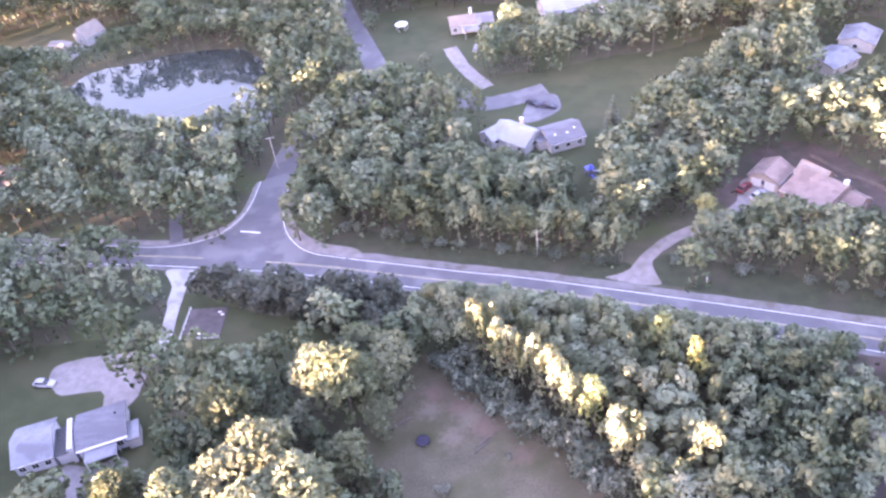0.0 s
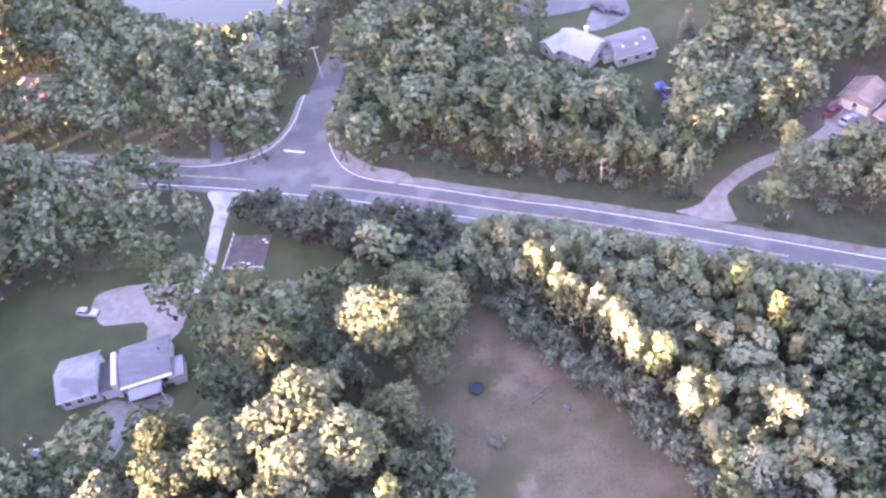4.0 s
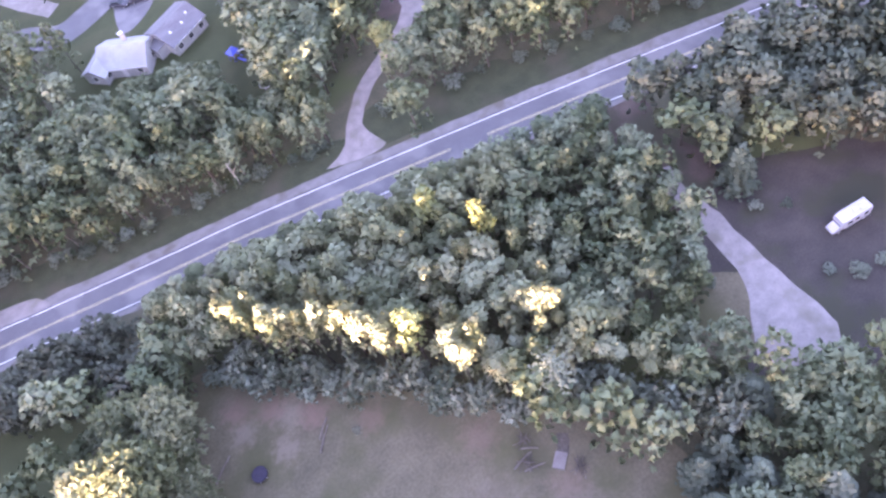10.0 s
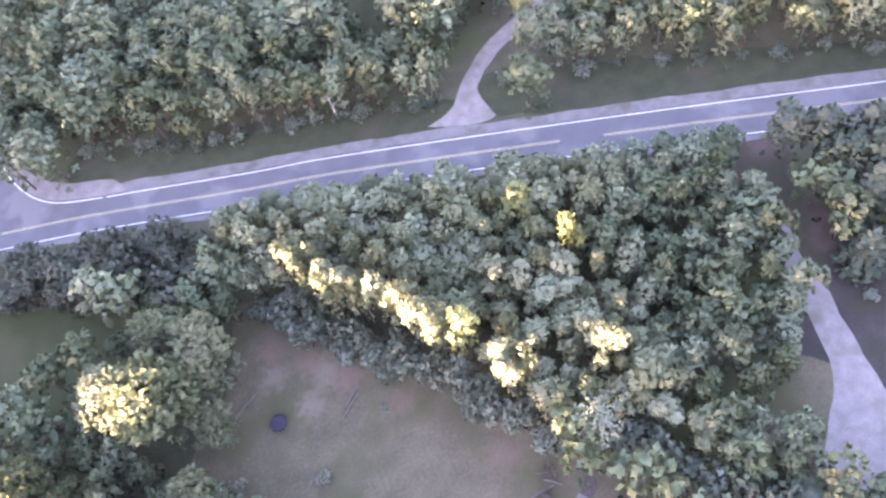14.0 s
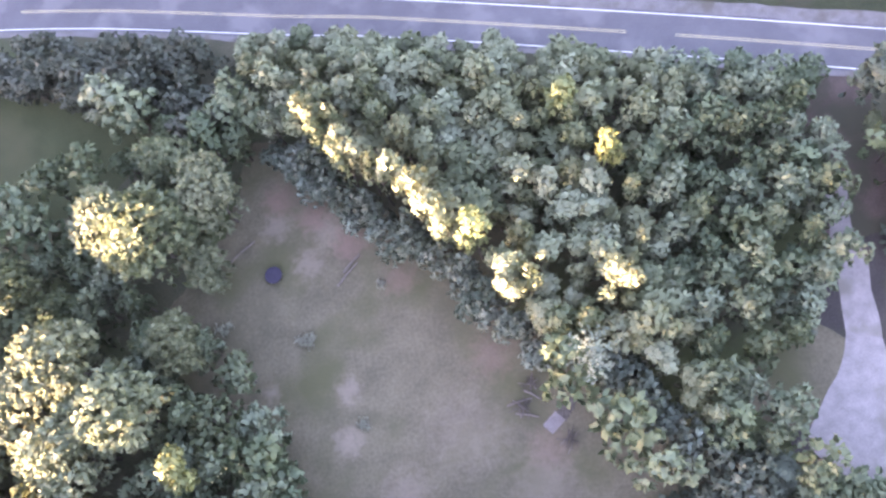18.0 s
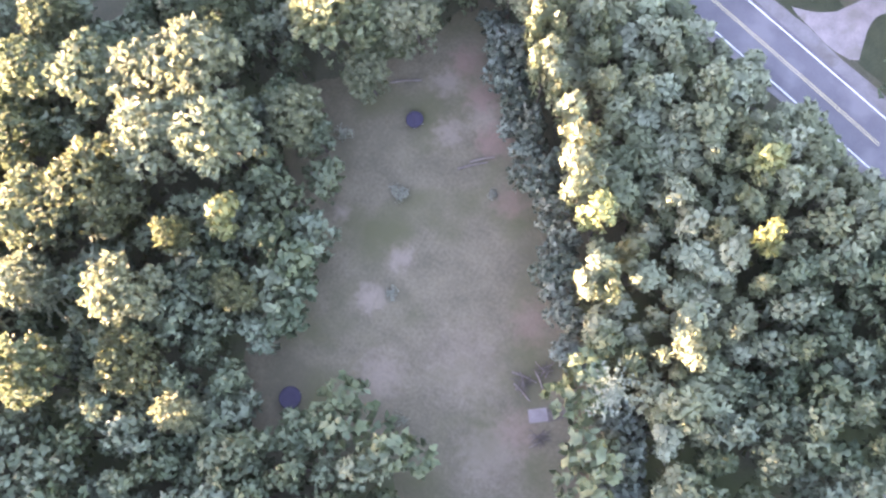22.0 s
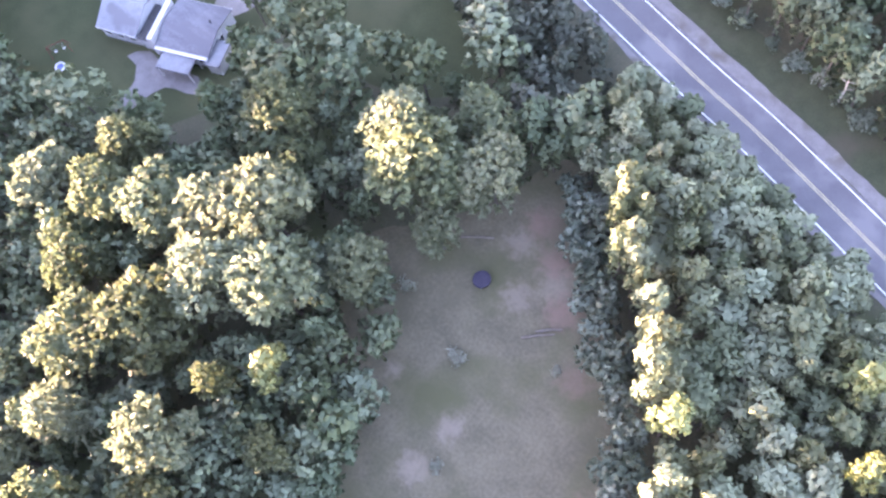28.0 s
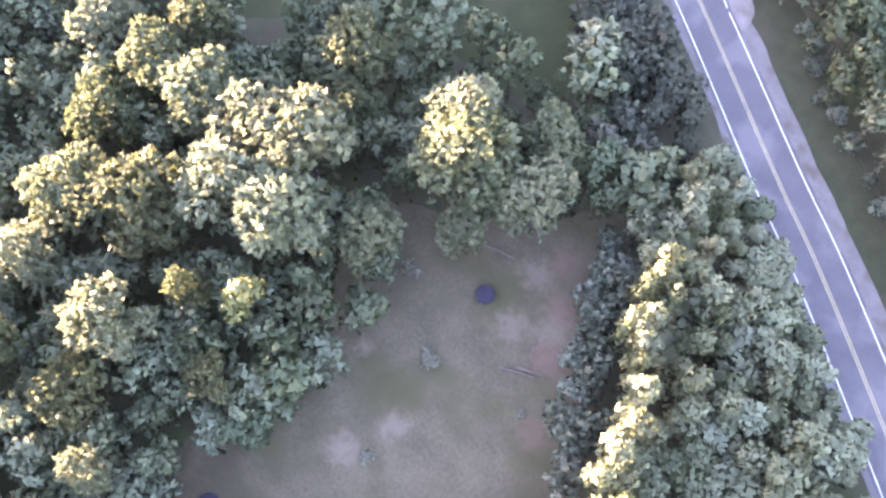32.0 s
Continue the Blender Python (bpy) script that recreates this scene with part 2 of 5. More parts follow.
def smooth_line(points, step=2.0, closed=False):
    """A Catmull-Rom line through the points, every step metres or so."""
    p = [Vector(q) for q in points]
    n, out = len(p), []
    for i in range(n if closed else n - 1):
        a, b, c, d = (p[(i + k) % n] if closed else p[min(max(i + k, 0), n - 1)] for k in (-1, 0, 1, 2))
        m = max(1, int((c - b).length / step))
        for k in range(m):
            t = k / m
            out.append(0.5 * (2 * b + (c - a) * t + (2 * a - 5 * b + 4 * c - d) * t * t + (3 * b - a - 3 * c + d) * t**3))
    if not closed:
        out.append(p[-1])
    return out


def offset_line(line, d):
    """The line moved d metres to its left."""
    out = []
    for i, p in enumerate(line):
        u = (line[min(i + 1, len(line) - 1)] - line[max(i - 1, 0)]).normalized()
        out.append(p + Vector((-u.y, u.x)) * d)
    return out


def ribbon(name, line, left, right, z, mat, parent=None, ragged=0.0, thick=0.0):
    """A strip from left to right metres beside a line (left is positive)."""
    a, b = offset_line(line, left), offset_line(line, right)
    if ragged:
        for side, seed in ((a, 3.1), (b, 9.7)):
            for i, p in enumerate(side):
                k = (noise.noise(Vector((p.x * 0.16, p.y * 0.16, seed))) + 0.6 * noise.noise(Vector((p.x * 0.9, p.y * 0.9, seed)))) * ragged
                u = (line[min(i + 1, len(line) - 1)] - line[max(i - 1, 0)]).normalized()
                side[i] = p + Vector((-u.y, u.x)) * k
    verts = [(p.x, p.y, z) for p in a] + [(p.x, p.y, z) for p in b]
    n = len(line)
    faces = [(n + i, n + i + 1, i + 1, i) for i in range(n - 1)]
    return part(name, mesh_from(name, verts, faces, mat), None, parent)


def patch(name, points, z, mat, ragged=0.5, parent=None, step=1.5, grow=0.0):
    """A flat sheet of ground with an uneven border, let out by grow metres to run under the trees' skirts."""
    line = smooth_line(points, step, closed=True)
    if grow:
        turn = 1 if sum(a.x * b.y - b.x * a.y for a, b in zip(line, line[1:] + line[:1])) > 0 else -1
        n = len(line)
        line = [p + Vector(((line[(i + 2) % n] - line[i - 2]).y, -(line[(i + 2) % n] - line[i - 2]).x)).normalized() * grow * turn for i, p in enumerate(line)]
    bm = bmesh.new()
    vs = []
    for p in line:
        k = Vector((noise.noise(Vector((p.x * 0.4, p.y * 0.4, 1.7))), noise.noise(Vector((p.x * 0.4, p.y * 0.4, 5.2))))) * ragged
        vs.append(bm.verts.new((p.x + k.x, p.y + k.y, z)))
    f = bm.faces.new(vs)
    f.normal_update()
    if f.normal.z < 0:
        f.normal_flip()
    bmesh.ops.triangulate(bm, faces=[f])
    return part(name, bm, mat, parent)


def inside(p, poly):
    x, y, hit = p[0], p[1], False
    for i in range(len(poly)):
        (x0, y0), (x1, y1) = poly[i - 1], poly[i]
        if (y0 > y) != (y1 > y) and x < (x1 - x0) * (y - y0) / (y1 - y0) + x0:
            hit = not hit
    return hit


def edge_gap(p, poly):
    """The distance from a place to a polygon's border."""
    best = 1e9
    for i in range(len(poly)):
        ax, ay = poly[i - 1]
        bx, by = poly[i]
        dx, dy = bx - ax, by - ay
        t = max(0, min(1, ((p[0] - ax) * dx + (p[1] - ay) * dy) / (dx * dx + dy * dy + 1e-9)))
        best = min(best, math.hypot(p[0] - ax - t * dx, p[1] - ay - t * dy))
    return best


# ---- ground, roads, open land ----
bm = bmesh.new()
bmesh.ops.create_grid(bm, x_segments=40, y_segments=40, size=2500)
ground = tagged(part("ground", bm, FLOOR), "shaded woodland floor with leaf litter and moss", "ground", kind="structure")

NORTH = [(-260, 205), (-180, 189), (-105, 174.2), (-74, 168.4), (-50, 163.4), (-22.4, 156.4), (8, 146.6), (25, 141.3), (70, 125), (119, 106.3), (141, 98.4), (200, 77), (320, 36)]
MAIN = smooth_line(NORTH, 2.0)
FIELD_EDGE = [(-14, 98), (-9, 104), (-4, 109), (-1, 116), (1, 121), (4, 117), (12.4, 106.6), (20.4, 97.8), (26.4, 90.3), (32, 83.6), (37, 77.6), (42, 70), (43, 60), (40, 52), (30, 50), (26, 58), (19, 67), (13, 64), (8, 59), (1, 60), (-2, 66), (-1, 74), (-4, 83), (-11, 90)]
LAWN_W = [(-56, 146), (-50, 147), (-47, 144.5), (-40, 140.5), (-21, 133.5), (-18, 129), (-21, 124), (-29, 120), (-38, 121), (-46, 125), (-52, 131), (-55, 137)]
LOT_W = [(-102, 116), (-93, 132), (-78, 135), (-62, 134), (-57, 128), (-55, 121), (-49, 114), (-51, 103), (-57, 95), (-66, 90), (-80, 91), (-93, 98)]
VERGE_W = [(-72, 157), (-58, 154), (-57, 136), (-62, 136), (-66, 146)]
LOT_MID = [(14, 222), (24, 229), (40, 229), (56, 232), (76, 233), (92, 240), (100, 236), (84, 222), (66, 207), (58, 196), (50, 184), (44, 172), (43, 160), (37, 157), (36, 168), (36, 176), (30, 180), (16, 185), (13, 196), (14, 208)]
LOT_N = [(-15, 278), (4, 282), (28, 276), (30, 256), (22, 240), (17, 224), (6, 222), (-4, 232), (-10, 244)]
LOT_FAR = [(30, 280), (70, 274), (72, 258), (46, 250), (34, 258)]
LOT_BROWN = [(70, 158), (70, 168), (78, 176), (92, 180), (102, 166), (110, 152), (111, 141), (103, 141), (96, 146), (86, 147), (78, 153)]
LOT_E = [(80, 93), (86, 88.5), (92, 84), (100, 78), (104, 66), (94, 56), (80, 54), (68, 62), (62, 66), (64, 72), (69, 80), (73, 88), (76, 93)]
BARE_E = [(79.0, 112), (83.5, 110), (81, 102), (82, 95), (79.5, 91), (73.5, 91), (75, 97), (76.6, 104)]
BARE_S = [(58.5, 72), (60.5, 77), (65.5, 79.5), (69.5, 77), (66.5, 72.5), (62, 69.5)]
LOT_SE = [(66, 54), (78, 54), (88, 56), (90, 38), (76, 32), (64, 36)]
PARKING = [(71, 157), (74, 168), (80, 168), (83, 160), (77, 155), (70, 153)]
POND = [(-109, 262), (-93, 266), (-77, 270), (-57, 266), (-47, 249), (-42, 233), (-44, 219), (-58, 210), (-74, 216), (-90, 226), (-104, 238), (-113, 248)]
POND_YARD = [(-150, 305), (-96, 296), (-90, 278), (-112, 268), (-128, 270), (-152, 284)]
MEADOW_E = [(124, 110), (127, 118), (138, 124), (136, 138), (126, 156), (122, 176), (136, 190), (170, 196), (230, 160), (230, 120), (178, 106), (168, 126), (150, 117), (138, 107)]
GLASS_LOT = [(100, 202), (112, 200), (134, 214), (140, 232), (124, 240), (112, 222)]
VERGE_N1 = [(-20, 160), (-19, 165.5), (-8, 160.5), (9, 153.2), (26, 148.2), (43, 142.4), (43, 139), (20, 146), (-8, 155)]
VERGE_N2 = [(50, 138), (52, 144), (66, 137.5), (83, 130), (100, 121.5), (122, 112), (140, 103), (118, 109), (80, 124)]

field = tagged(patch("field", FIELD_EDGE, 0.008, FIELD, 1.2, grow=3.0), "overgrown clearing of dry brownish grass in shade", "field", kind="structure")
for nth, (name, pts, mat, label) in enumerate((
    ("lawn_1", LAWN_W, LAWN, "mown green lawn behind the garage"),
    ("lawn_2", LOT_W, LAWN, "dim green lawn round the grey house"),
    ("lawn_3", LOT_MID, LAWN, "long mown lawn beside the white house"),
    ("lawn_4", LOT_N, LAWN, "open lawn of the far house"),
    ("lawn_5", LOT_FAR, LAWN, "narrow lawn of the far white house"),
    ("lawn_6", LOT_BROWN, BARE, "bare brown earth yard behind the brown house"),
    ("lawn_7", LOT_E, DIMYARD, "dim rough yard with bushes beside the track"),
    ("lawn_8", POND_YARD, LAWN, "lawn behind the pond"),
    ("lawn_9", GLASS_LOT, LAWN, "bright lawn round the pale shed"),
    ("lawn_10", LOT_SE, LAWN, "shaded yard of the blue-grey house"),
    ("meadow", MEADOW_E, MEADOW, "wide pale green meadow beyond the trees"),
    ("verge_1", VERGE_N1, VERGE, "rough grass verge beside the road"),
    ("verge_2", VERGE_N2, VERGE, "rough brownish grass verge beside the road"),
    ("verge_3", VERGE_W, VERGE, "green verge beside the concrete drive"),
    ("bare_ground_1", BARE_E, BARE, "bare reddish-brown earth between the trees and the track"),
    ("bare_ground_2", BARE_S, FIELD, "dry grass beside the turning place"),
)):
    tagged(patch(name, pts, 0.012 + 0.002 * nth, mat, 1.0, grow=1.5), label, "grass", kind="structure")

road = tagged(ribbon("road", MAIN, 0.5, -7.0, 0.07, ASPHALT, ragged=0.12), "worn grey two-lane asphalt road", "road", kind="structure")
tagged(ribbon("shoulder_1", MAIN, 2.5, 0.3, 0.05, SHOULDER, ragged=0.4), "pale gravel shoulder of the road", "shoulder", kind="structure")
tagged(ribbon("shoulder_2", MAIN, -6.8, -7.9, 0.05, SHOULDER, ragged=0.4), "narrow gravelly road edge", "shoulder", kind="structure")
SIDE = smooth_line([(-38, 164), (-37.6, 175), (-36.5, 190), (-33, 206), (-22, 220), (-11, 231), (-13, 244), (-18, 262), (-28, 300), (-34, 360)], 2.0)
side_road = tagged(ribbon("side_road", SIDE, 3.5, -3.5, 0.065, ASPHALT, ragged=0.15), "grey asphalt side road ending at a stop line", "road", kind="structure")
tagged(patch("junction", [(-66, 163.5), (-57, 165.8), (-50, 167.2), (-45, 171), (-41.8, 179), (-41, 188), (-33.2, 188), (-33.2, 175), (-30.8, 165.5), (-25.5, 158.8), (-16, 154.6), (-30, 155), (-50, 160)], 0.068, ASPHALT, 0.1), "widened asphalt mouth of the side road", "road", kind="structure")
tagged(patch("shoulder_3", [(-72, 169.5), (-57, 168.2), (-49, 170.8), (-44.5, 176), (-42.2, 189), (-40, 189), (-41, 179), (-45, 170), (-57, 165)], 0.055, GRAVEL, 0.3), "pale gravel edge of the side road", "shoulder", kind="structure")
tagged(patch("shoulder_4", [(-33.5, 190), (-31.6, 190), (-31.2, 175), (-28.6, 167), (-23, 161.5), (-14, 157.4), (-14, 153), (-26, 157), (-32, 165)], 0.055, GRAVEL, 0.3), "pale gravel edge of the side road", "shoulder", kind="structure")


def span(line, x0, x1):
    return [p for p in line if x0 <= p.x <= x1]


def stripe(line, off, width, mat, name):
    return ribbon(name, line, off + width / 2, off - width / 2, 0.075, mat, road)


for x0, x1 in ((-240, -70), (-17, 300)):
    stripe(span(MAIN, x0, x1), 0.0, 0.16, PAINT, "edge_line")
stripe(span(MAIN, -240, 300), -6.5, 0.16, PAINT, "edge_line")
for x0, x1 in ((-240, -49), (-36, 58.5), (63, 300)):
    for off in (-3.12, -3.42):
        stripe(span(MAIN, x0, x1), off, 0.11, YELLOW, "centre_line")
for pts in ([(-70, 167.4), (-60, 165.9), (-52, 167.0), (-46.5, 170.5), (-42.6, 178), (-41.2, 189)], [(-33.2, 189), (-33.6, 175), (-31.3, 165.5), (-26, 158.6), (-17, 154.8)]):
    ribbon("edge_line", smooth_line(pts, 1.0), 0.09, -0.09, 0.078, PAINT, road)
ribbon("stop_line", [Vector((-43.3, 168.9)), Vector((-38.3, 167.5))], 0.22, -0.22, 0.08, PAINT, road)

DRIVES = [
    ("drive_1", [(44.5, 138), (47.6, 144), (54.5, 149.8), (61, 152.8), (69.5, 156.6), (76, 163)], 1.5, GRAVEL, "pale gravel drive to the brown house"),
    ("drive_2", [(76.8, 98), (76.0, 96), (75.2, 93), (74.5, 86), (73, 77)], 1.3, GRAVEL, "pale dirt track beside the yard"),
    ("drive_3", [(-54.6, 156.5), (-54.4, 148), (-54.0, 135), (-56, 128)], 1.35, PALE, "narrow pale concrete drive"),
    ("drive_12", [(-58.5, 167), (-60.0, 173), (-61.5, 179)], 1.5, ASPHALT, "short grey track leaving the road"),
    ("drive_4", [(10, 251), (12, 243), (15, 234), (20, 224)], 2.2, GRAVEL, "pale concrete drive of the far house"),
    ("drive_5", [(-1, 229), (10, 222), (19, 215), (36, 219)], 3.6, ASPHALT, "wide grey drive of the white house"),
]
for name, pts, half, mat, label in DRIVES:
    tagged(ribbon(name, smooth_line(pts, 1.5), half, -half, 0.06, mat, ragged=0.35), label, "drive", kind="structure")
tagged(patch("drive_6", [(41, 140.5), (44, 142), (46.5, 145), (49.5, 146), (48.8, 142.5), (49, 139.4), (49.4, 136.6), (46, 136.5), (38.5, 140)], 0.057, GRAVEL, 0.2), "flared pale gravel mouth of the drive", "drive", kind="structure")
tagged(patch("drive_7", [(74, 93), (76.5, 90), (75.8, 81), (74.6, 72), (73.6, 63), (68, 60), (62.5, 66), (67, 72), (71, 78), (72.6, 86)], 0.057, GRAVEL, 0.5), "widening pale dirt turning place", "drive", kind="structure")
tagged(patch("drive_8", [(71, 157), (75, 168), (80, 167), (82, 160), (77, 155)], 0.057, GRAVEL, 0.3), "pale gravel parking place by the brown house", "drive", kind="structure")
tagged(patch("drive_9", [(-76, 130), (-66, 132), (-57, 131), (-55.5, 122), (-58, 116.5), (-62, 117), (-64, 122), (-73, 122.5)], 0.057, GRAVEL, 0.4), "pale gravel forecourt of the grey house", "drive", kind="structure")
tagged(patch("drive_10", [(28, 203), (31, 214), (38, 216), (38, 207)], 0.062, ASPHALT, 0.3), "grey paved forecourt of the white house", "drive", kind="structure")
tagged(patch("drive_11", [(-68, 102.4), (-65.2, 105), (-60.8, 104), (-55.2, 105.6), (-53.6, 103), (-58.5, 101.4), (-60.2, 97.5), (-61.2, 94), (-63.4, 94), (-63.6, 99.5), (-65.5, 101.8)], 0.057, SHOULDER, 0.3), "worn grey paving behind the grey house", "drive", kind="structure")
tagged(patch("drive_13", [(-58.6, 157.2), (-51.0, 155.6), (-52.6, 151.5), (-52.8, 145), (-55.8, 145), (-56.2, 151.5)], 0.0585, PALE, 0.15), "flared pale concrete mouth of the drive", "drive", kind="structure")
# ---- pond ----
def water_material():
    m = bpy.data.materials.new("pond_water")
    m.use_nodes = True
    n, l = m.node_tree.nodes, m.node_tree.links
    s = n["Principled BSDF"]
    s.inputs["Base Color"].default_value = (0.035, 0.045, 0.04, 1)
    s.inputs["Roughness"].default_value = 0.06
    w = n.new("ShaderNodeTexNoise")
    w.inputs["Scale"].default_value = 0.8
    b = n.new("ShaderNodeBump")
    b.inputs["Strength"].default_value, b.inputs["Distance"].default_value = 0.15, 0.02
    l.new(w.outputs[0], b.inputs["Height"])
    l.new(b.outputs[0], s.inputs["Normal"])
    return m


tagged(patch("water", POND, 0.045, water_material(), 1.0), "still grey-blue pond reflecting the evening sky", "pond", kind="structure")


# ---- trees ----
rng = np.random.default_rng(5)


def leaf_quads(centres, normals, sizes, r, along=None, slim=0.62):
    """Leaf clumps: a bent four-cornered blade at each centre, facing its normal."""
    n = len(centres)
    nz = normals / (np.linalg.norm(normals, axis=1, keepdims=True) + 1e-9)
    t = r.normal(size=(n, 3)) if along is None else along + r.normal(size=(n, 3)) * 0.35
    t -= (t * nz).sum(1, keepdims=True) * nz
    t /= np.linalg.norm(t, axis=1, keepdims=True) + 1e-9
    b = np.cross(nz, t)
    s = np.asarray(sizes)[:, None]
    bend = nz * s * 0.18
    return np.stack([centres - t * s + bend * 0, centres - b * s * slim + bend, centres + t * s, centres + b * s * slim + bend], 1)


def spreading_crown(seed, lobes, sprays, per, radius=5.5, low=3.0, high=17.0, size=0.4, flat=0.75, under=0.3, lift=0.0):
    """Leaves of a large old crown: several domed masses at uneven heights, each clad in sprays that fan out."""
    r = np.random.default_rng(seed)
    q, w, along = [], [], []
    for k in range(lobes):
        a = k * 2.4 + r.normal() * 0.4
        off = 0 if k == 0 else radius * r.uniform(0.42, 0.72)
        rl = radius * (r.uniform(0.42, 0.5) if k == 0 else r.uniform(0.28, 0.46))
        top = high if k == 0 else low + (high - low) * r.uniform(0.62, 0.97)
        mid = np.array([math.cos(a) * off, math.sin(a) * off, top - rl * flat])
        n = max(8, int(sprays / lobes * (rl / radius / 0.38) ** 2))
        hang = int(n * under)
        for j in range(n + hang):
            b = j * 2.399963 + r.normal() * 0.3
            if j < n:
                z = 1 - 1.65 * (j + 0.5) / n
                d = np.array([math.cos(b) * math.sqrt(1 - z * z), math.sin(b) * math.sqrt(1 - z * z), z])
                c = mid + d * rl * np.array([1, 1, flat * (1 if z > 0 else 2.2)]) * r.uniform(0.78, 1.12)
            else:
                d = np.array([math.cos(b), math.sin(b), 0.15])
                c = np.array([mid[0], mid[1], 0]) + d * rl * r.uniform(0.3, 1.0)
                c[2] = r.uniform(low, max(low + 0.5, mid[2] - rl * flat))
            axis = d * np.array([1, 1, 0.3]) * (1 - 0.4 * lift) + np.array([0, 0, lift]) + r.normal(size=3) * 0.45
            axis /= np.linalg.norm(axis)
            m = max(5, int(per * r.uniform(0.7, 1.3)))
            f = r.uniform(-1, 1, m)
            long = rl * r.uniform(0.32, 0.5)
            side = np.cross(axis, d + r.normal(size=3) * 0.2)
            side /= np.linalg.norm(side) + 1e-9
            spread = (0.28 + 0.3 * (1 - f)) * r.uniform(-1, 1, m)
            q.append(c + axis * (f * long)[:, None] + side * (spread * long)[:, None] - np.array([0, 0, 1.0]) * (np.clip(f, 0, 1) ** 2 * long * 0.35)[:, None] + r.normal(size=(m, 3)) * 0.16)
            w.append(d * 0.8 + np.array([0, 0, 0.25]) + r.normal(size=(m, 3)) * 0.6)
            along.append(axis + side * np.sign(spread)[:, None] * 0.5)
    q, w, along = np.concatenate(q), np.concatenate(w), np.concatenate(along)
    return leaf_quads(q, w, r.uniform(0.6, 1.4, len(q)) * size, r, along, 0.42)


def tuft_crown(seed, lobes, tufts, blades, radius, low, high, tuft, flat=1.0, under=0.3, upright=0.5, slim=0.52, spread=0.65, soft=0.68):
    """Leaves of a billowing crown: rounded lobes at uneven heights, clad in tufts whose blades fan out and up, and their shading normals."""
    r = np.random.default_rng(seed)
    q, w, along, big, out = [], [], [], [], []
    for k in range(lobes):
        a = k * 2.4 + r.normal() * 0.4
        off = radius * r.uniform(0.0, 0.15) if k == 0 else radius * r.uniform(0.42, 0.7)
        rl = radius * (r.uniform(0.44, 0.54) if k == 0 else r.uniform(0.3, 0.46))
        top = high if k == 0 else low + (high - low) * r.uniform(0.66, 0.96)
        mid = np.array([math.cos(a) * off, math.sin(a) * off, top - rl * flat])
        n = max(6, int(tufts / lobes * (rl / radius / 0.38) ** 2))
        deep = max(1.0, min(2.4, (mid[2] - low) / (rl * flat)))
        for j in range(n + int(n * under)):
            b = j * 2.399963 + r.normal() * 0.3
            if j < n:
                z = 1 - 1.7 * (j + 0.5) / n
                d = np.array([math.cos(b) * math.sqrt(1 - z * z), math.sin(b) * math.sqrt(1 - z * z), z])
                c = mid + d * rl * np.array([1, 1, flat * (1 if z > 0 else deep)]) * r.uniform(0.82, 1.1)
            else:
                d = np.array([math.cos(b), math.sin(b), 0.2])
                c = np.array([mid[0], mid[1], 0]) + d * rl * r.uniform(0.2, 0.9)
                c[2] = r.uniform(low, max(low + 0.5, mid[2]))
            o = d * (1 - upright) + np.array([0, 0, upright]) + r.normal(size=3) * 0.25
            o /= np.linalg.norm(o)
            m = max(4, int(blades * r.uniform(0.7, 1.3)))
            e = o + r.normal(size=(m, 3)) * spread
            e /= np.linalg.norm(e, axis=1, keepdims=True)
            long = tuft * r.uniform(0.7, 1.3)
            q.append(c + e * long * r.uniform(0.35, 0.8, (m, 1)))
            w.append(o - (e @ o)[:, None] * e + r.normal(size=(m, 3)) * 0.35)
            along.append(e)
            out.append(np.repeat((d + np.array([0, 0, 0.15]))[None], m, 0))
            big.append(long * r.uniform(0.48, 0.8, m))
    w, out = np.concatenate(w), np.concatenate(out)
    w *= np.where((w * out).sum(1, keepdims=True) < 0, -1, 1)
    w /= np.linalg.norm(w, axis=1, keepdims=True)
    out = out * soft + w * (1 - soft)
    out /= np.linalg.norm(out, axis=1, keepdims=True)
    return leaf_quads(np.concatenate(q), w, np.concatenate(big), r, np.concatenate(along), slim), out


def needle_crown(seed, layers, per, radius=2.4, low=1.5, high=12.0, size=0.42):
    """Boughs of a conifer: whorls of drooping sprays, shorter towards the tip."""
    r = np.random.default_rng(seed)
    q, w = [], []
    for k in range(layers):
        f = k / (layers - 1)
        z, reach = low + (high - low) * f, radius * (1 - f) ** 0.8 + 0.15
        boughs = max(5, int(11 * (1 - f) + 5))
        for j in range(boughs):
            a = 2 * math.pi * j / boughs + k * 1.1 + r.normal() * 0.12
            long = reach * r.uniform(0.8, 1.15)
            m = max(3, int(per * long / radius))
            s = np.linspace(0.15, 1.0, m)
            d = np.array([math.cos(a), math.sin(a), 0])
            c = np.array([0, 0, z]) + s[:, None] * long * d + np.stack([0 * s, 0 * s, 0.25 * s - 0.55 * s * s * long * 0.5], 1)
            c += r.normal(size=c.shape) * 0.12
            q.append(c)
            w.append(np.array([0, 0, 1.0]) + d * 0.35 + r.normal(size=c.shape) * 0.4)
    q, w = np.concatenate(q), np.concatenate(w)
    return leaf_quads(q, w, r.uniform(0.7, 1.3, len(q)) * size, r)


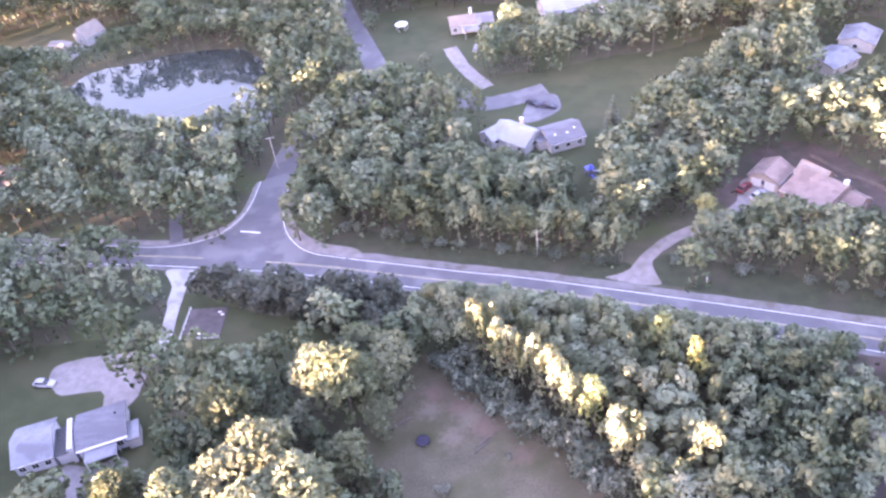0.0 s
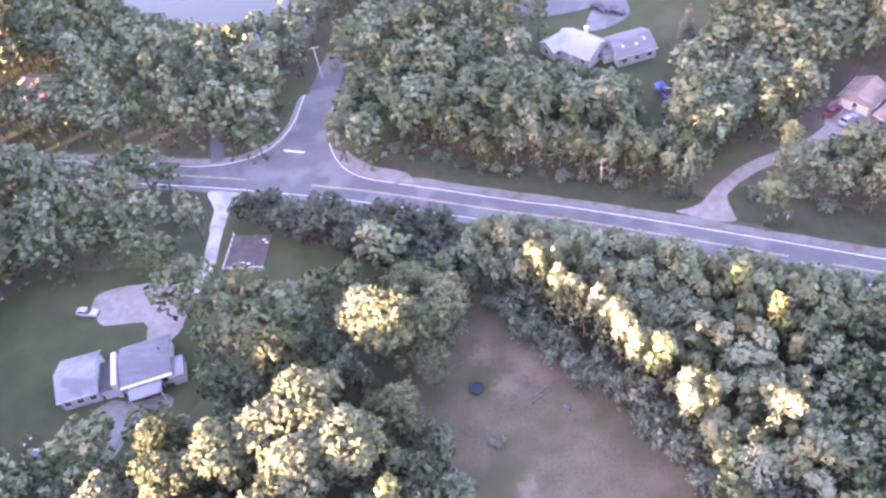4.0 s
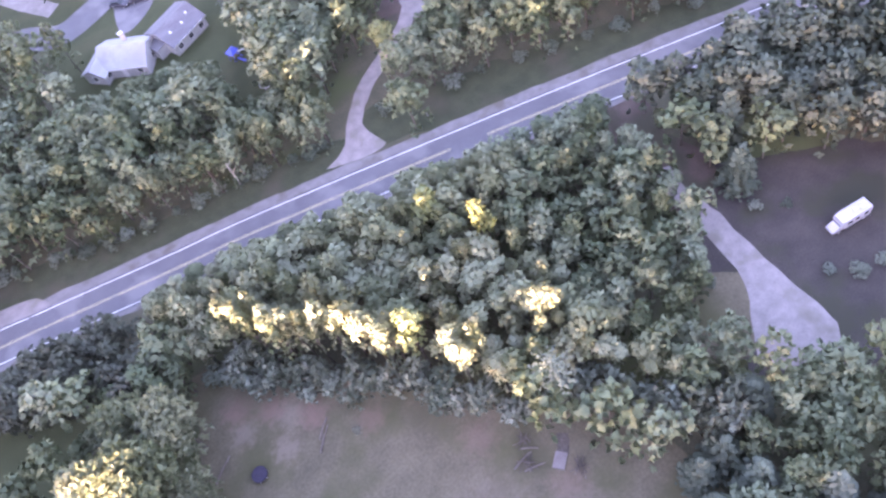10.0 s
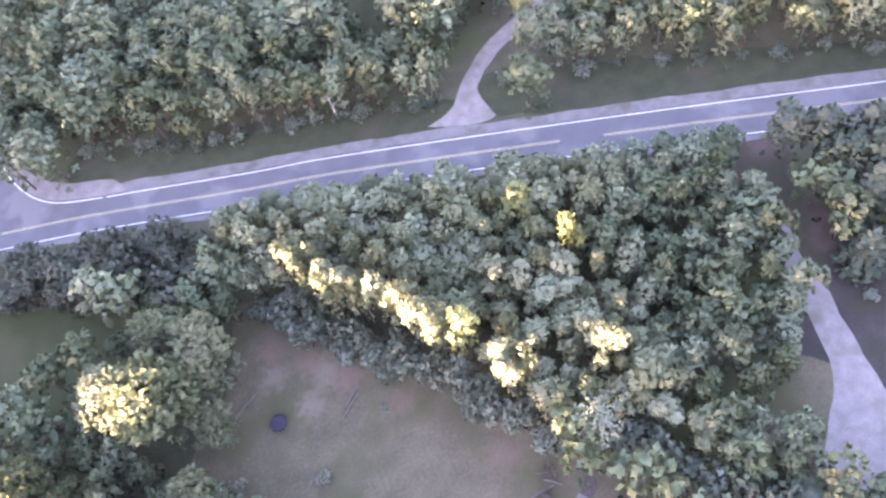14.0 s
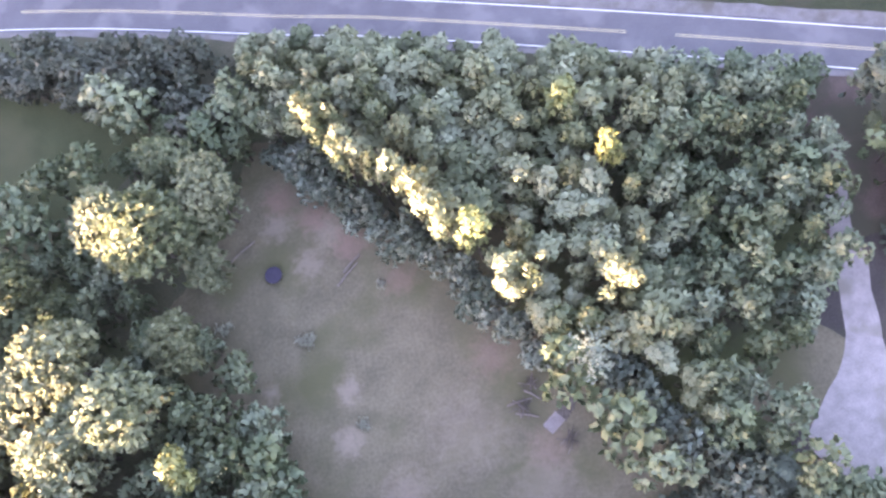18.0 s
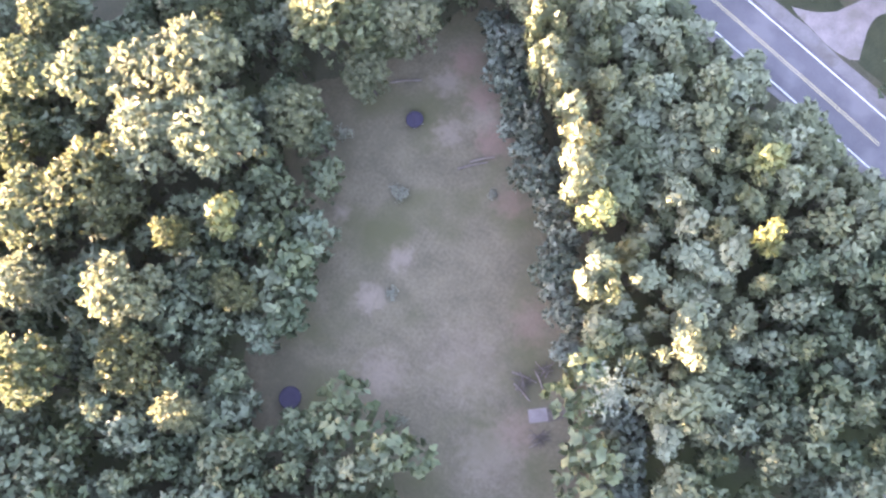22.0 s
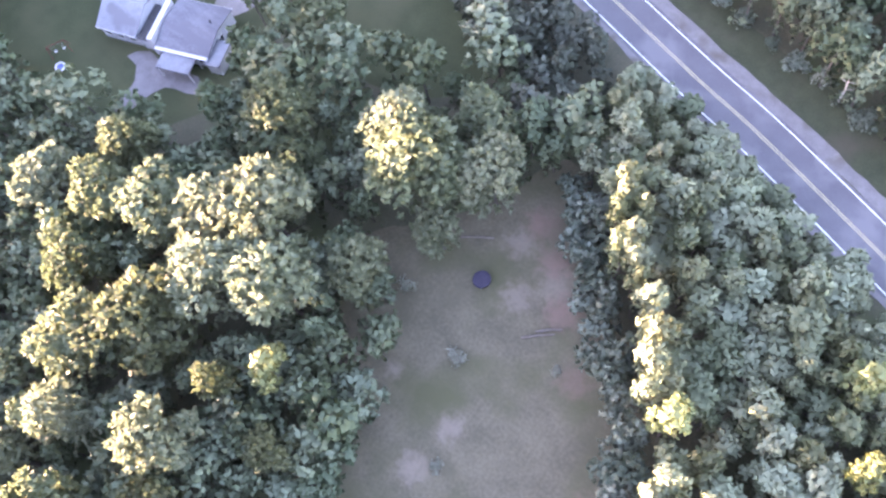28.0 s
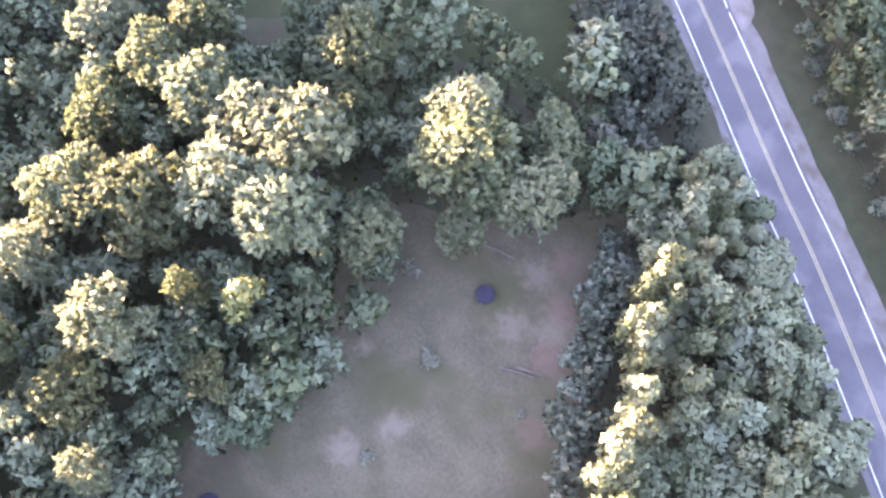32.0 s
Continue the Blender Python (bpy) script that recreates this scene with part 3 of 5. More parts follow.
def limb(verts, faces, a, b, ra, rb, sides=6):
    """A tapered round limb from a to b."""
    a, b = Vector(a), Vector(b)
    m = (b - a).to_track_quat("Z", "Y").to_matrix()
    k = len(verts)
    for p, rad in ((a, ra), (b, rb)):
        for i in range(sides):
            t = 2 * math.pi * i / sides
            verts.append(p + m @ Vector((math.cos(t) * rad, math.sin(t) * rad, 0)))
    faces += [(k + i, k + (i + 1) % sides, k + sides + (i + 1) % sides, k + sides + i) for i in range(sides)]


def trunk_mesh(name, seed, high, radius, limbs=6, mat=None):
    r = random.Random(seed)
    verts, faces = [], []
    p, rad = Vector((0, 0, -0.3)), radius
    knots = [p]
    for k in range(4):
        q = Vector((r.uniform(-0.2, 0.2), r.uniform(-0.2, 0.2), high * (k + 1) / 4))
        limb(verts, faces, p, q, rad, rad * 0.72)
        p, rad = q, rad * 0.72
        knots.append(q)
    for k in range(limbs):
        t = r.uniform(0.35, 0.95)
        i = min(3, int(t * 4))
        base = knots[i].lerp(knots[i + 1], t * 4 - i)
        a = r.uniform(0, 6.28)
        tip = base + Vector((math.cos(a) * high * 0.2, math.sin(a) * high * 0.2, high * 0.16))
        limb(verts, faces, base, tip, radius * 0.4 * (1.2 - t), radius * 0.1, 5)
    return mesh_from(name, verts, faces, mat or BARK)


BROAD_LEAVES = [tuft_crown(s, k, int(n * 1.3), 8, 2.3, 3.5, 14.0, 0.48, f) for s, k, n, f in ((11, 5, 100, 1.2), (12, 4, 92, 1.0), (13, 3, 84, 1.4), (14, 6, 108, 0.9), (15, 4, 96, 1.5), (16, 5, 100, 1.1), (17, 2, 76, 1.2), (18, 4, 90, 1.3))]
SHADE_LEAVES = [tuft_crown(s, k, n, 8, 3.2, 3.0, 14.0, 0.66, f) for s, k, n, f in ((71, 5, 120, 1.2), (72, 6, 130, 1.0), (73, 4, 110, 1.4))]
WOOD_LEAVES = [tuft_crown(s, k, n, 8, 3.6, 0.6, 14.0, 0.7, f, 0.2) for s, k, n, f in ((61, 6, 110, 1.1), (62, 5, 100, 1.3), (63, 7, 120, 1.0), (64, 4, 95, 1.4), (65, 6, 110, 1.2), (66, 8, 125, 0.9))]
FAR_LEAVES = [tuft_crown(s, 3 + s % 4, 70, 6, 3.6, 0.4, 14.0, 0.74, 1.0 + 0.12 * (s % 4), 0.2, slim=0.62) for s in range(61, 69)]
SCREEN_LEAVES = [tuft_crown(s, 4, 58, 5, 3.6, 0.25, 14.0, 1.25, 1.1, 0.4, slim=0.75) for s in range(91, 94)]
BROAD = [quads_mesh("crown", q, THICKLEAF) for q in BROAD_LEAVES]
WOOD = [quads_mesh("crown", q, LEAF) for q in WOOD_LEAVES]
BIG = [quads_mesh("crown", tuft_crown(s, k, int(n * 1.25), 9, 5.5, 4.0, 18.0, 0.78, f, 0.25, 0.75, 0.44, spread=0.5, soft=0.12), BIGLEAF) for s, k, n, f in ((21, 9, 300, 0.7), (22, 7, 270, 0.8), (23, 11, 330, 0.6), (24, 8, 290, 0.7), (25, 7, 270, 0.85), (26, 10, 310, 0.65))]
YELLOW_CROWN = [quads_mesh("crown", tuft_crown(s, 5, 110, 8, 2.3, 4.0, 14.0, 0.5, 1.2), YELLOWLEAF) for s in (27, 28)]
CONE = [quads_mesh("crown", needle_crown(s, 13, 9), NEEDLE) for s in (31, 32, 33)]
FEATHER = [quads_mesh("crown", np.concatenate([needle_crown(s, 9, 13, 4.6, 6.0, 17.0, 0.42), tuft_crown(s, 6, 150, 9, 4.0, 3.0, 15.5, 0.95, 0.9, 0.25, 0.7, 0.3, 0.4)[0]]), BIGLEAF) for s in (35, 36)]
STAR = [quads_mesh("crown", np.concatenate([needle_crown(37, 3, 16, 3.0, 11.0, 12.2, 0.2), needle_crown(38, 9, 9, 2.0, 1.5, 9.6, 0.34)]), SKIRTLEAF)]
SHRUB = [quads_mesh("crown", tuft_crown(s, 5, 80, 8, 2.0, 0.3, 5.5, 0.36, 1.0), SKIRTLEAF) for s in (41, 42, 43, 44)]
WEED = [quads_mesh("crown", spreading_crown(s, 4, 22, 8, 1.0, 0.1, 1.2, 0.17, 0.6), WEEDLEAF) for s in (45, 46)]
WEEDSTEM = [trunk_mesh("trunk", 9, 0.8, 0.03, 5)]
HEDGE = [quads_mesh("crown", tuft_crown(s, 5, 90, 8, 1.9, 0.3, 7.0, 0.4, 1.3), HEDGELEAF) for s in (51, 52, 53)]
TRUNK = [trunk_mesh("trunk", s, 11.5, 0.2) for s in (1, 2, 3)]
BIGTRUNK = [trunk_mesh("trunk", s, 14.0, 0.34, 9) for s in (4, 5)]
CONETRUNK = [trunk_mesh("trunk", s, 11.2, 0.18, 0) for s in (6,)]
SHRUBTRUNK = [trunk_mesh("trunk", s, 3.5, 0.09, 6) for s in (7, 8)]
KINDS = {
    "broad": (BROAD, TRUNK, 14.0, 2.3, "tree", "slender green broad-leaved tree in the shaded thicket"),
    "crest": (BROAD, TRUNK, 14.0, 2.3, "tree", "tall thicket tree catching warm evening sun on its crown"),
    "wood": (WOOD, TRUNK, 14.0, 3.6, "tree", "rounded green broad-leaved tree of the roadside wood"),
    "big": (BIG, BIGTRUNK, 18.0, 5.5, "tree", "large spreading broad-leaved tree with a sunlit crown"),
    "feather": (FEATHER, BIGTRUNK, 17.0, 5.0, "tree", "tall feathery tree with long sunlit fronds"),
    "star": (STAR, CONETRUNK, 12.0, 2.6, "conifer", "pale conifer with starry boughs"),
    "yellow": (YELLOW_CROWN, TRUNK, 14.0, 2.3, "tree", "bright yellow-green tree"),
    "cone": (CONE, CONETRUNK, 12.0, 2.4, "conifer", "blue-green conifer with drooping boughs"),
    "shrub": (SHRUB, SHRUBTRUNK, 5.5, 2.0, "shrub", "low grey-green bush at the edge of the clearing"),
    "weed": (WEED, WEEDSTEM, 1.2, 1.0, "weed bush", "low pale weed bush in the dry grass"),
    "hedge": (HEDGE, SHRUBTRUNK, 7.0, 1.9, "hedge tree", "dark dense hedge tree beside the road"),
}
NAMES = {"broad": "tree", "wood": "tree", "crest": "tree", "big": "tree", "feather": "tree", "yellow": "tree", "star": "conifer", "cone": "conifer", "shrub": "shrub", "weed": "weed_bush", "hedge": "hedge_tree"}


def plant(kind, x, y, high, wide, label="", group=""):
    crowns, trunks, h0, r0, category, text = KINDS[kind]
    m = Matrix.Translation((x, y, 0)) @ Matrix.Rotation(rng.uniform(0, 6.28), 4, "Z") @ Matrix.Diagonal((wide / r0, wide / r0, high / h0, 1))
    t = thing(NAMES[kind], m, label or text, category, group or "trees round the clearing")
    part("trunk", trunks[int(rng.integers(len(trunks)))], None, t)
    part("crown", crowns[int(rng.integers(len(crowns)))], None, t)
    return t


def near_line(p, a, b):
    """Distance to a stretch and how far along it, 0 to 1."""
    d = (b[0] - a[0], b[1] - a[1])
    t = max(0, min(1, ((p[0] - a[0]) * d[0] + (p[1] - a[1]) * d[1]) / (d[0] ** 2 + d[1] ** 2)))
    return math.hypot(p[0] - a[0] - t * d[0], p[1] - a[1] - t * d[1]), t


OPEN = [(FIELD_EDGE, 0.3), (LAWN_W, 0.6), (LOT_W, 0.5), (VERGE_W, 0.5), (LOT_MID, 0.8), (LOT_N, 0.5), (LOT_FAR, 0.5), (LOT_BROWN, 0.4), (LOT_E, 0.5), (LOT_SE, 0.5), (POND, 1.0), (POND_YARD, 0.5), (MEADOW_E, 0.5), (GLASS_LOT, 0.5), (VERGE_N1, 0.3), (VERGE_N2, 0.3), (BARE_E, 0.3), (BARE_S, 0.3)]
LANES = [(MAIN, 3.6, -9.0), (SIDE, 5.0, -5.0)] + [(smooth_line(p if n != "drive_2" else p[2:], 2.0), h + 1.0, -h - 1.0) for n, p, h, _, _ in DRIVES]


def on_lane(p):
    for line, left, right in LANES:
        best = min(range(len(line)), key=lambda i: (line[i].x - p[0]) ** 2 + (line[i].y - p[1]) ** 2)
        i = min(best, len(line) - 2)
        u = (line[i + 1] - line[i]).normalized()
        s = -(p[0] - line[best].x) * u.y + (p[1] - line[best].y) * u.x
        along = (p[0] - line[best].x) * u.x + (p[1] - line[best].y) * u.y
        if right < s < left and abs(along) < 3:
            return True
    return False


def is_open(p):
    for poly, pad in OPEN:
        if inside(p, poly) or edge_gap(p, poly) < pad:
            return True
    return on_lane(p)


WOOD_A = [(1, 124), (4, 137), (20, 135), (50, 125), (80, 112), (76, 98), (70, 82), (60, 68), (46, 62), (43, 72), (38, 82), (30, 92), (18, 104), (8, 118)]
WOOD_W = [(3, 122), (-6, 128), (-16, 125), (-26, 116), (-36, 108), (-46, 108), (-52, 98), (-62, 88), (-80, 84), (-80, 40), (20, 40), (30, 50), (26, 58), (12, 62), (0, 60), (-2, 70), (-4, 84), (-12, 92), (-14, 100), (-4, 110)]
DARK_E = [(82, 112), (120, 98), (140, 90), (140, 50), (104, 50), (104, 70), (96, 82), (84, 92)]
DARK_SE = [(40, 50), (44, 62), (58, 66), (66, 60), (70, 34), (40, 30)]
CREST = ((11.5, 117.0), (32.5, 89.5))
PINEROW = [(39, 80.5), (42.5, 80), (58, 61.5), (54, 59), (46, 66), (43, 71)]
HEDGEROW = [(-49, 149.5), (-3, 139.5), (2, 134), (0, 124), (-8, 125), (-20, 133.5), (-40, 142.5), (-49, 145.5)]


def road_gap(p):
    """Distance from the main road's southern edge."""
    return min(math.hypot(p[0] - q.x, p[1] - q.y) for q in MAIN[::2]) - 8.0


def screen_height(p):
    """How high the added, mostly unseen wood to the west and south stands, to shade what lies east of it from the low
    sun.
    """
    along, across = 0.839 * p[0] + 0.545 * p[1], -0.545 * p[0] + 0.839 * p[1]
    if across < 44:
        return 13.0 + 0.0664 * (126 - along)
    if across < 106:
        return 8.0 + 0.0664 * (30 - along)
    if 187 < across < 207:
        return 11.5 + 0.0664 * (60 - along)
    return 18.0 + 0.0664 * (115 - along)


def zone(p):
    """What grows at a place: kind, height range, crown radius range, spacing."""
    d, t = near_line(p, *CREST)
    if inside(p, PINEROW):
        return "shrub", (7.5, 10.0), (2.2, 3.0), 2.2
    if inside(p, HEDGEROW):
        return "hedge", (6.6, 9.0), (1.9, 2.6), 2.3
    side = (p[0] - CREST[0][0]) * 0.795 + (p[1] - CREST[0][1]) * 0.607
    if d < 9.0 and side < -1.2 and 72 < p[1] < 121:
        low = max(0.0, 1 - d / 7.0)
        return "shrub", (3.4 + 5.6 * low, 4.8 + 6.4 * low), (2.0, 2.8), 1.6
    if inside(p, WOOD_A) or d < 2.5:
        cap = 4.2 + 0.85 * max(0.0, road_gap(p))
        if d < 2.0:
            return "crest", (17.2 + 0.4 * t, 18.6 + 0.6 * t), (1.5, 2.3), 1.9
        east = p[0] > 51 and p[1] < 106 or p[0] > 60
        if east:
            return "wood", (min(cap, 9.0), min(cap, 12.0)), (2.0, 3.4), 3.3
        if rng.random() < (0.2 if p[0] < 36 else 0.05):
            return "crest", (min(cap, 14.5), min(cap, 16.5)), (1.7, 2.4), 2.8
        return "broad", (min(cap, 9.5), min(cap, 13.5)), (1.3, 3.1), 2.3
    if inside(p, WOOD_W):
        if p[0] < -5 and p[1] > 103:
            cap = 4.0 + 0.8 * edge_gap(p, LAWN_W)
            top = 8.0 if p[1] > 112 else 11.0
            return "wood", (min(cap, top * 0.75), min(cap, top)), (1.9, 3.0), 3.4
        return "wood", (8.0, 13.0), (2.2, 3.8), 3.5
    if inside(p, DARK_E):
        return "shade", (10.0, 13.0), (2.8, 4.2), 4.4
    if inside(p, DARK_SE):
        return ("cone" if rng.random() < 0.35 else "wood"), (7.5, 11.0), (2.4, 3.4), 3.6
    if 18 < p[1] < 36 and -60 < p[0] < 40:
        return "wood", (8.0, 12.5), (2.2, 3.8), 3.5
    # Trees added mostly out of view, their height set to block the low sun.
    if p[1] < 36 or p[0] < -104 - 0.4 * max(0.0, p[1] - 165):
        h = max(9.0, screen_height(p))
        kind = "far" if p[1] > 115 and p[0] > -160 - 0.4 * max(0.0, p[1] - 165) else "screen"
        return kind, (h - 1.0, h + 0.6), (3.8, 5.2), 5.0
    if p[0] < -72 and p[1] < 150:
        return "far", (10.0, 13.0), (3.0, 4.6), 5.0
    if -20 < p[0] < 140 and p[1] < 146 - 0.36 * p[0] and road_gap(p) < 10:
        return "broad", (3.4, 4.2 + 0.85 * max(0.0, road_gap(p))), (1.4, 2.2), 2.6
    cap = 99.0
    for poly, more in ((LOT_MID, 0), (LOT_BROWN, 1.5), (LOT_N, 0), (LOT_FAR, 0), (GLASS_LOT, 0), (POND, 2), (POND_YARD, 1), (PARKING, 0)):
        for d in (3, 6, 9, 12):
            if inside((p[0] + 0.36 * d, p[1] + 0.93 * d), poly):
                cap = min(cap, 3.6 + 0.8 * d + more)
    if near_line(p, (-8, 160), (40, 148))[0] < 9 or near_line(p, (52, 145), (125, 115))[0] < 8:
        h, wide, gap = ((11.0, 14.5) if p[0] < 45 else (10.0, 13.0)), (2.4, 3.8), 4.2
    elif 74 < p[0] < 106 and 178 < p[1] < 214:
        h, wide, gap = (12.0, 15.5), (3.6, 5.2), 5.2
    elif 35 < p[0] < 115 and p[1] > 226:
        h, wide, gap = (11.5, 15.0), (3.8, 5.2), 5.4
    elif 45 < p[0] < 72 and 148 < p[1] < 176:
        h, wide, gap = (10.5, 13.5), (3.4, 4.8), 4.9
    else:
        h, wide, gap = (11.0, 14.5), (2.9, 4.9), 5.0
    if p[0] > 72 and p[1] < 200:
        h = (9.5, 12.5)
    if cap < 12:
        wide, gap = (2.2, 3.2), 3.8
    return "far", (min(h[0], cap * 0.85), min(h[1], cap)), wide, gap


def scatter(x0, x1, y0, y1, cell, keep):
    """Places on a shaken grid, thinned to each zone's spacing."""
    placed, grid = [], {}
    for gx in np.arange(x0, x1, cell):
        for gy in np.arange(y0, y1, cell):
            p = (gx + rng.uniform(0, cell), gy + rng.uniform(0, cell))
            if not keep(p):
                continue
            z = zone(p)
            key = (int(p[0] // 6), int(p[1] // 6))
            near = [q for i in (-1, 0, 1) for j in (-1, 0, 1) for q in grid.get((key[0] + i, key[1] + j), ())]
            if any(math.hypot(p[0] - q[0], p[1] - q[1]) < min(z[3], q[2]) for q in near) or is_open(p):
                continue
            grid.setdefault(key, []).append((p[0], p[1], z[3]))
            placed.append((p, z))
    return placed


SPECIAL = [
    ("yellow", 28.8, 98.2, 18.2, 2.3, "bright yellow-green tree standing above the hedgerow"),
    ("yellow", 46.7, 104.4, 17.8, 2.1, "bright yellow-green tree standing above the thicket"),
    ("yellow", 43.5, 113.0, 15.0, 2.6, "bright yellow-green tree near the road"),
    ("star", 38.9, 81.0, 14.5, 2.6, "grey-green conifer with starry boughs at the field's edge"),
    ("crest", 16.4, 120.6, 16.0, 2.2, "sunlit tree in the middle of the thicket"),
    ("crest", 22.4, 113.2, 16.5, 2.2, "sunlit tree in the middle of the thicket"),
    ("crest", 33.6, 120.0, 14.0, 2.2, "sunlit tree near the road"),
    ("wood", 66.2, 58.4, 9.0, 4.4, "bright green rounded tree beside the turning place"),
    ("wood", 62.6, 52.4, 9.5, 4.0, "bright green rounded tree beside the turning place"),
    ("yellow", 60.9, 149.3, 11.5, 2.2, "small bright yellow tree beside the gravel drive"),
    ("wood", -4.6, 88.5, 9.5, 3.2, "shaded blue-green tree leaning over the clearing"),
    ("wood", -3.2, 81.5, 9.0, 3.2, "shaded blue-green tree leaning over the clearing"),
    ("wood", -1.2, 76.0, 8.5, 3.0, "shaded blue-green tree leaning over the clearing"),
    ("wood", -0.6, 70.0, 8.5, 3.0, "shaded blue-green tree leaning over the clearing"),
    ("wood", -8.8, 93.2, 9.0, 2.8, "shaded blue-green tree leaning over the clearing"),
    ("wood", 70.0, 98.2, 10.0, 3.8, "rounded green tree beside the dirt track"),
    ("wood", 65.2, 81.6, 8.5, 3.2, "rounded green tree beside the dirt track"),
    ("wood", 74.2, 101.6, 9.5, 3.0, "rounded green tree beside the dirt track"),
    ("cone", 86.2, 94.0, 13.0, 3.4, "grey-green pine standing at the yard's edge"),
    ("cone", 82.0, 87.6, 10.0, 3.0, "grey-green pine standing at the yard's edge"),
    ("wood", 16.2, 201.0, 13.0, 2.4, "tall slender tree beside the white house"),
    ("wood", 23.0, 230.5, 10.0, 2.8, "rounded tree between the two drives"),
    ("wood", 28.0, 232.0, 11.0, 3.0, "rounded tree between the two drives"),
    ("wood", 2.5, 237.0, 6.0, 2.4, "small tree on the far lawn"),
    ("cone", 48.6, 187.6, 14.0, 3.0, "narrow blue-grey spruce alone on a lawn"),
]
for kind, x, y, high, wide, label in SPECIAL:
    plant(kind, x, y, high, wide, label)
# the tall trees west of the clearing: x, y, height, crown radius
TALL = [(-23.0, 92.5, 19.4, 6.4), (-17.6, 85.6, 19.6, 6.2), (-24.4, 82.4, 19.0, 5.6), (-30.0, 89.0, 18.2, 5.4), (-11.0, 93.4, 14.6, 4.4), (-36.6, 84.6, 17.2, 6.0), (-45.0, 83.0, 15.8, 5.0), (-28.0, 72.2, 18.4, 6.2), (-34.6, 66.6, 16.8, 5.0), (-15.2, 73.0, 18.4, 3.1), (-16.4, 64.4, 19.0, 4.4), (-29.6, 59.0, 17.8, 4.0), (-22.0, 50.4, 17.8, 4.6), (-12.0, 57.0, 17.2, 4.2), (-4.2, 55.0, 17.2, 3.5), (-5.6, 70.6, 14.6, 2.8), (-34.0, 50.0, 16.0, 4.7), (-41.5, 74.0, 15.4, 4.8), (-55.0, 80.0, 13.5, 4.8),
        (-11.6, 106.8, 18.6, 6.2), (-17.4, 111.0, 17.0, 5.2), (-9.6, 118.6, 13.2, 4.4), (-4.2, 112.0, 15.6, 4.8), (-6.8, 103.6, 11.0, 3.6), (-32.6, 105.0, 16.2, 4.5), (-27.2, 100.6, 12.0, 3.8), (-48.0, 90.0, 15.4, 4.2)]
FEATHERY = (3.1, 4.0, 3.5, 4.7)
for x, y, high, wide in TALL:
    SPECIAL.append(("big", x, y, high, wide, ""))
    plant("feather" if wide in FEATHERY else "big", x, y, high, wide)
plant("yellow", -10.6, 77.6, 17.0, 2.9, "bright yellow-green tree among the tall trees")
SPECIAL.append(("yellow", -10.6, 77.6, 17.0, 2.9, ""))
GAPS = [(-23.0, 77.2, 2.6), (-16.6, 79.2, 2.6), (-18.6, 99.0, 2.2), (-20.6, 67.2, 2.2)]
VIEW = [(-205, 345), (-190, 260), (-175, 200), (-165, 150), (-150, 40), (-90, -30), (110, -25), (150, 20), (165, 85), (195, 115), (185, 145), (165, 180), (150, 230), (150, 262), (110, 290), (80, 335), (50, 365), (0, 345), (-60, 345)]
CLEAR = [[(-120, 192), (-104, 188), (-103, 205), (-119, 210)], [(-5.5, 137), (1.5, 136.5), (1.5, 143), (-5.5, 143)], [(-58, 108), (-44, 108), (-44, 97), (-52, 94), (-58, 98)], [(42, 138), (44, 146), (52, 152), (60, 156), (70, 161), (76, 157), (60, 149), (52, 143), (50, 136)], [(-52, 110), (-47.5, 104), (-50, 96), (-57, 91), (-63, 94), (-58, 100), (-52, 104)], [(44, 141), (58, 145.5), (70, 149), (79, 154), (74, 163), (60, 157), (45, 148)], [(-66, 150), (-30, 142), (-4, 136), (-4, 148), (-66, 164)], [(-42, 160), (-30, 160), (-31, 196), (-43, 196)]]
FRONT = [(-32, 158), (-30, 182), (12, 182), (34, 176), (44, 160), (70, 172), (100, 140), (128, 116), (122, 106), (60, 130)]
far_trees, near_trees = [], []
for p, z in scatter(-205, 195, -30, 365, 2.0, lambda p: inside(p, VIEW)):
    if z[0] != "hedge" and any(inside(p, poly) for poly in CLEAR):
        continue
    if any(math.hypot(p[0] - s[1], p[1] - s[2]) < max(2.0, 0.72 * s[4]) for s in SPECIAL) or any(math.hypot(p[0] - g[0], p[1] - g[1]) < g[2] for g in GAPS):
        continue
    if z[0] == "wood" and (p[1] < 46 or p[0] < -46):
        z = ("far", *z[1:])
    if z[0] == "far" and inside(p, FRONT):
        z = ("wood", *z[1:])
    outer = z[0] in ("far", "screen") or z[0] == "wood" and inside(p, FRONT) or z[0] == "shade" and inside(p, DARK_E) or z[0] in ("broad", "wood") and (p[1] < 56 or p[0] < -30)
    (far_trees if outer else near_trees).append((p, z))
for p, (kind, hs, ws, _) in near_trees:
    plant(kind, *p, rng.uniform(*hs), rng.uniform(*ws))

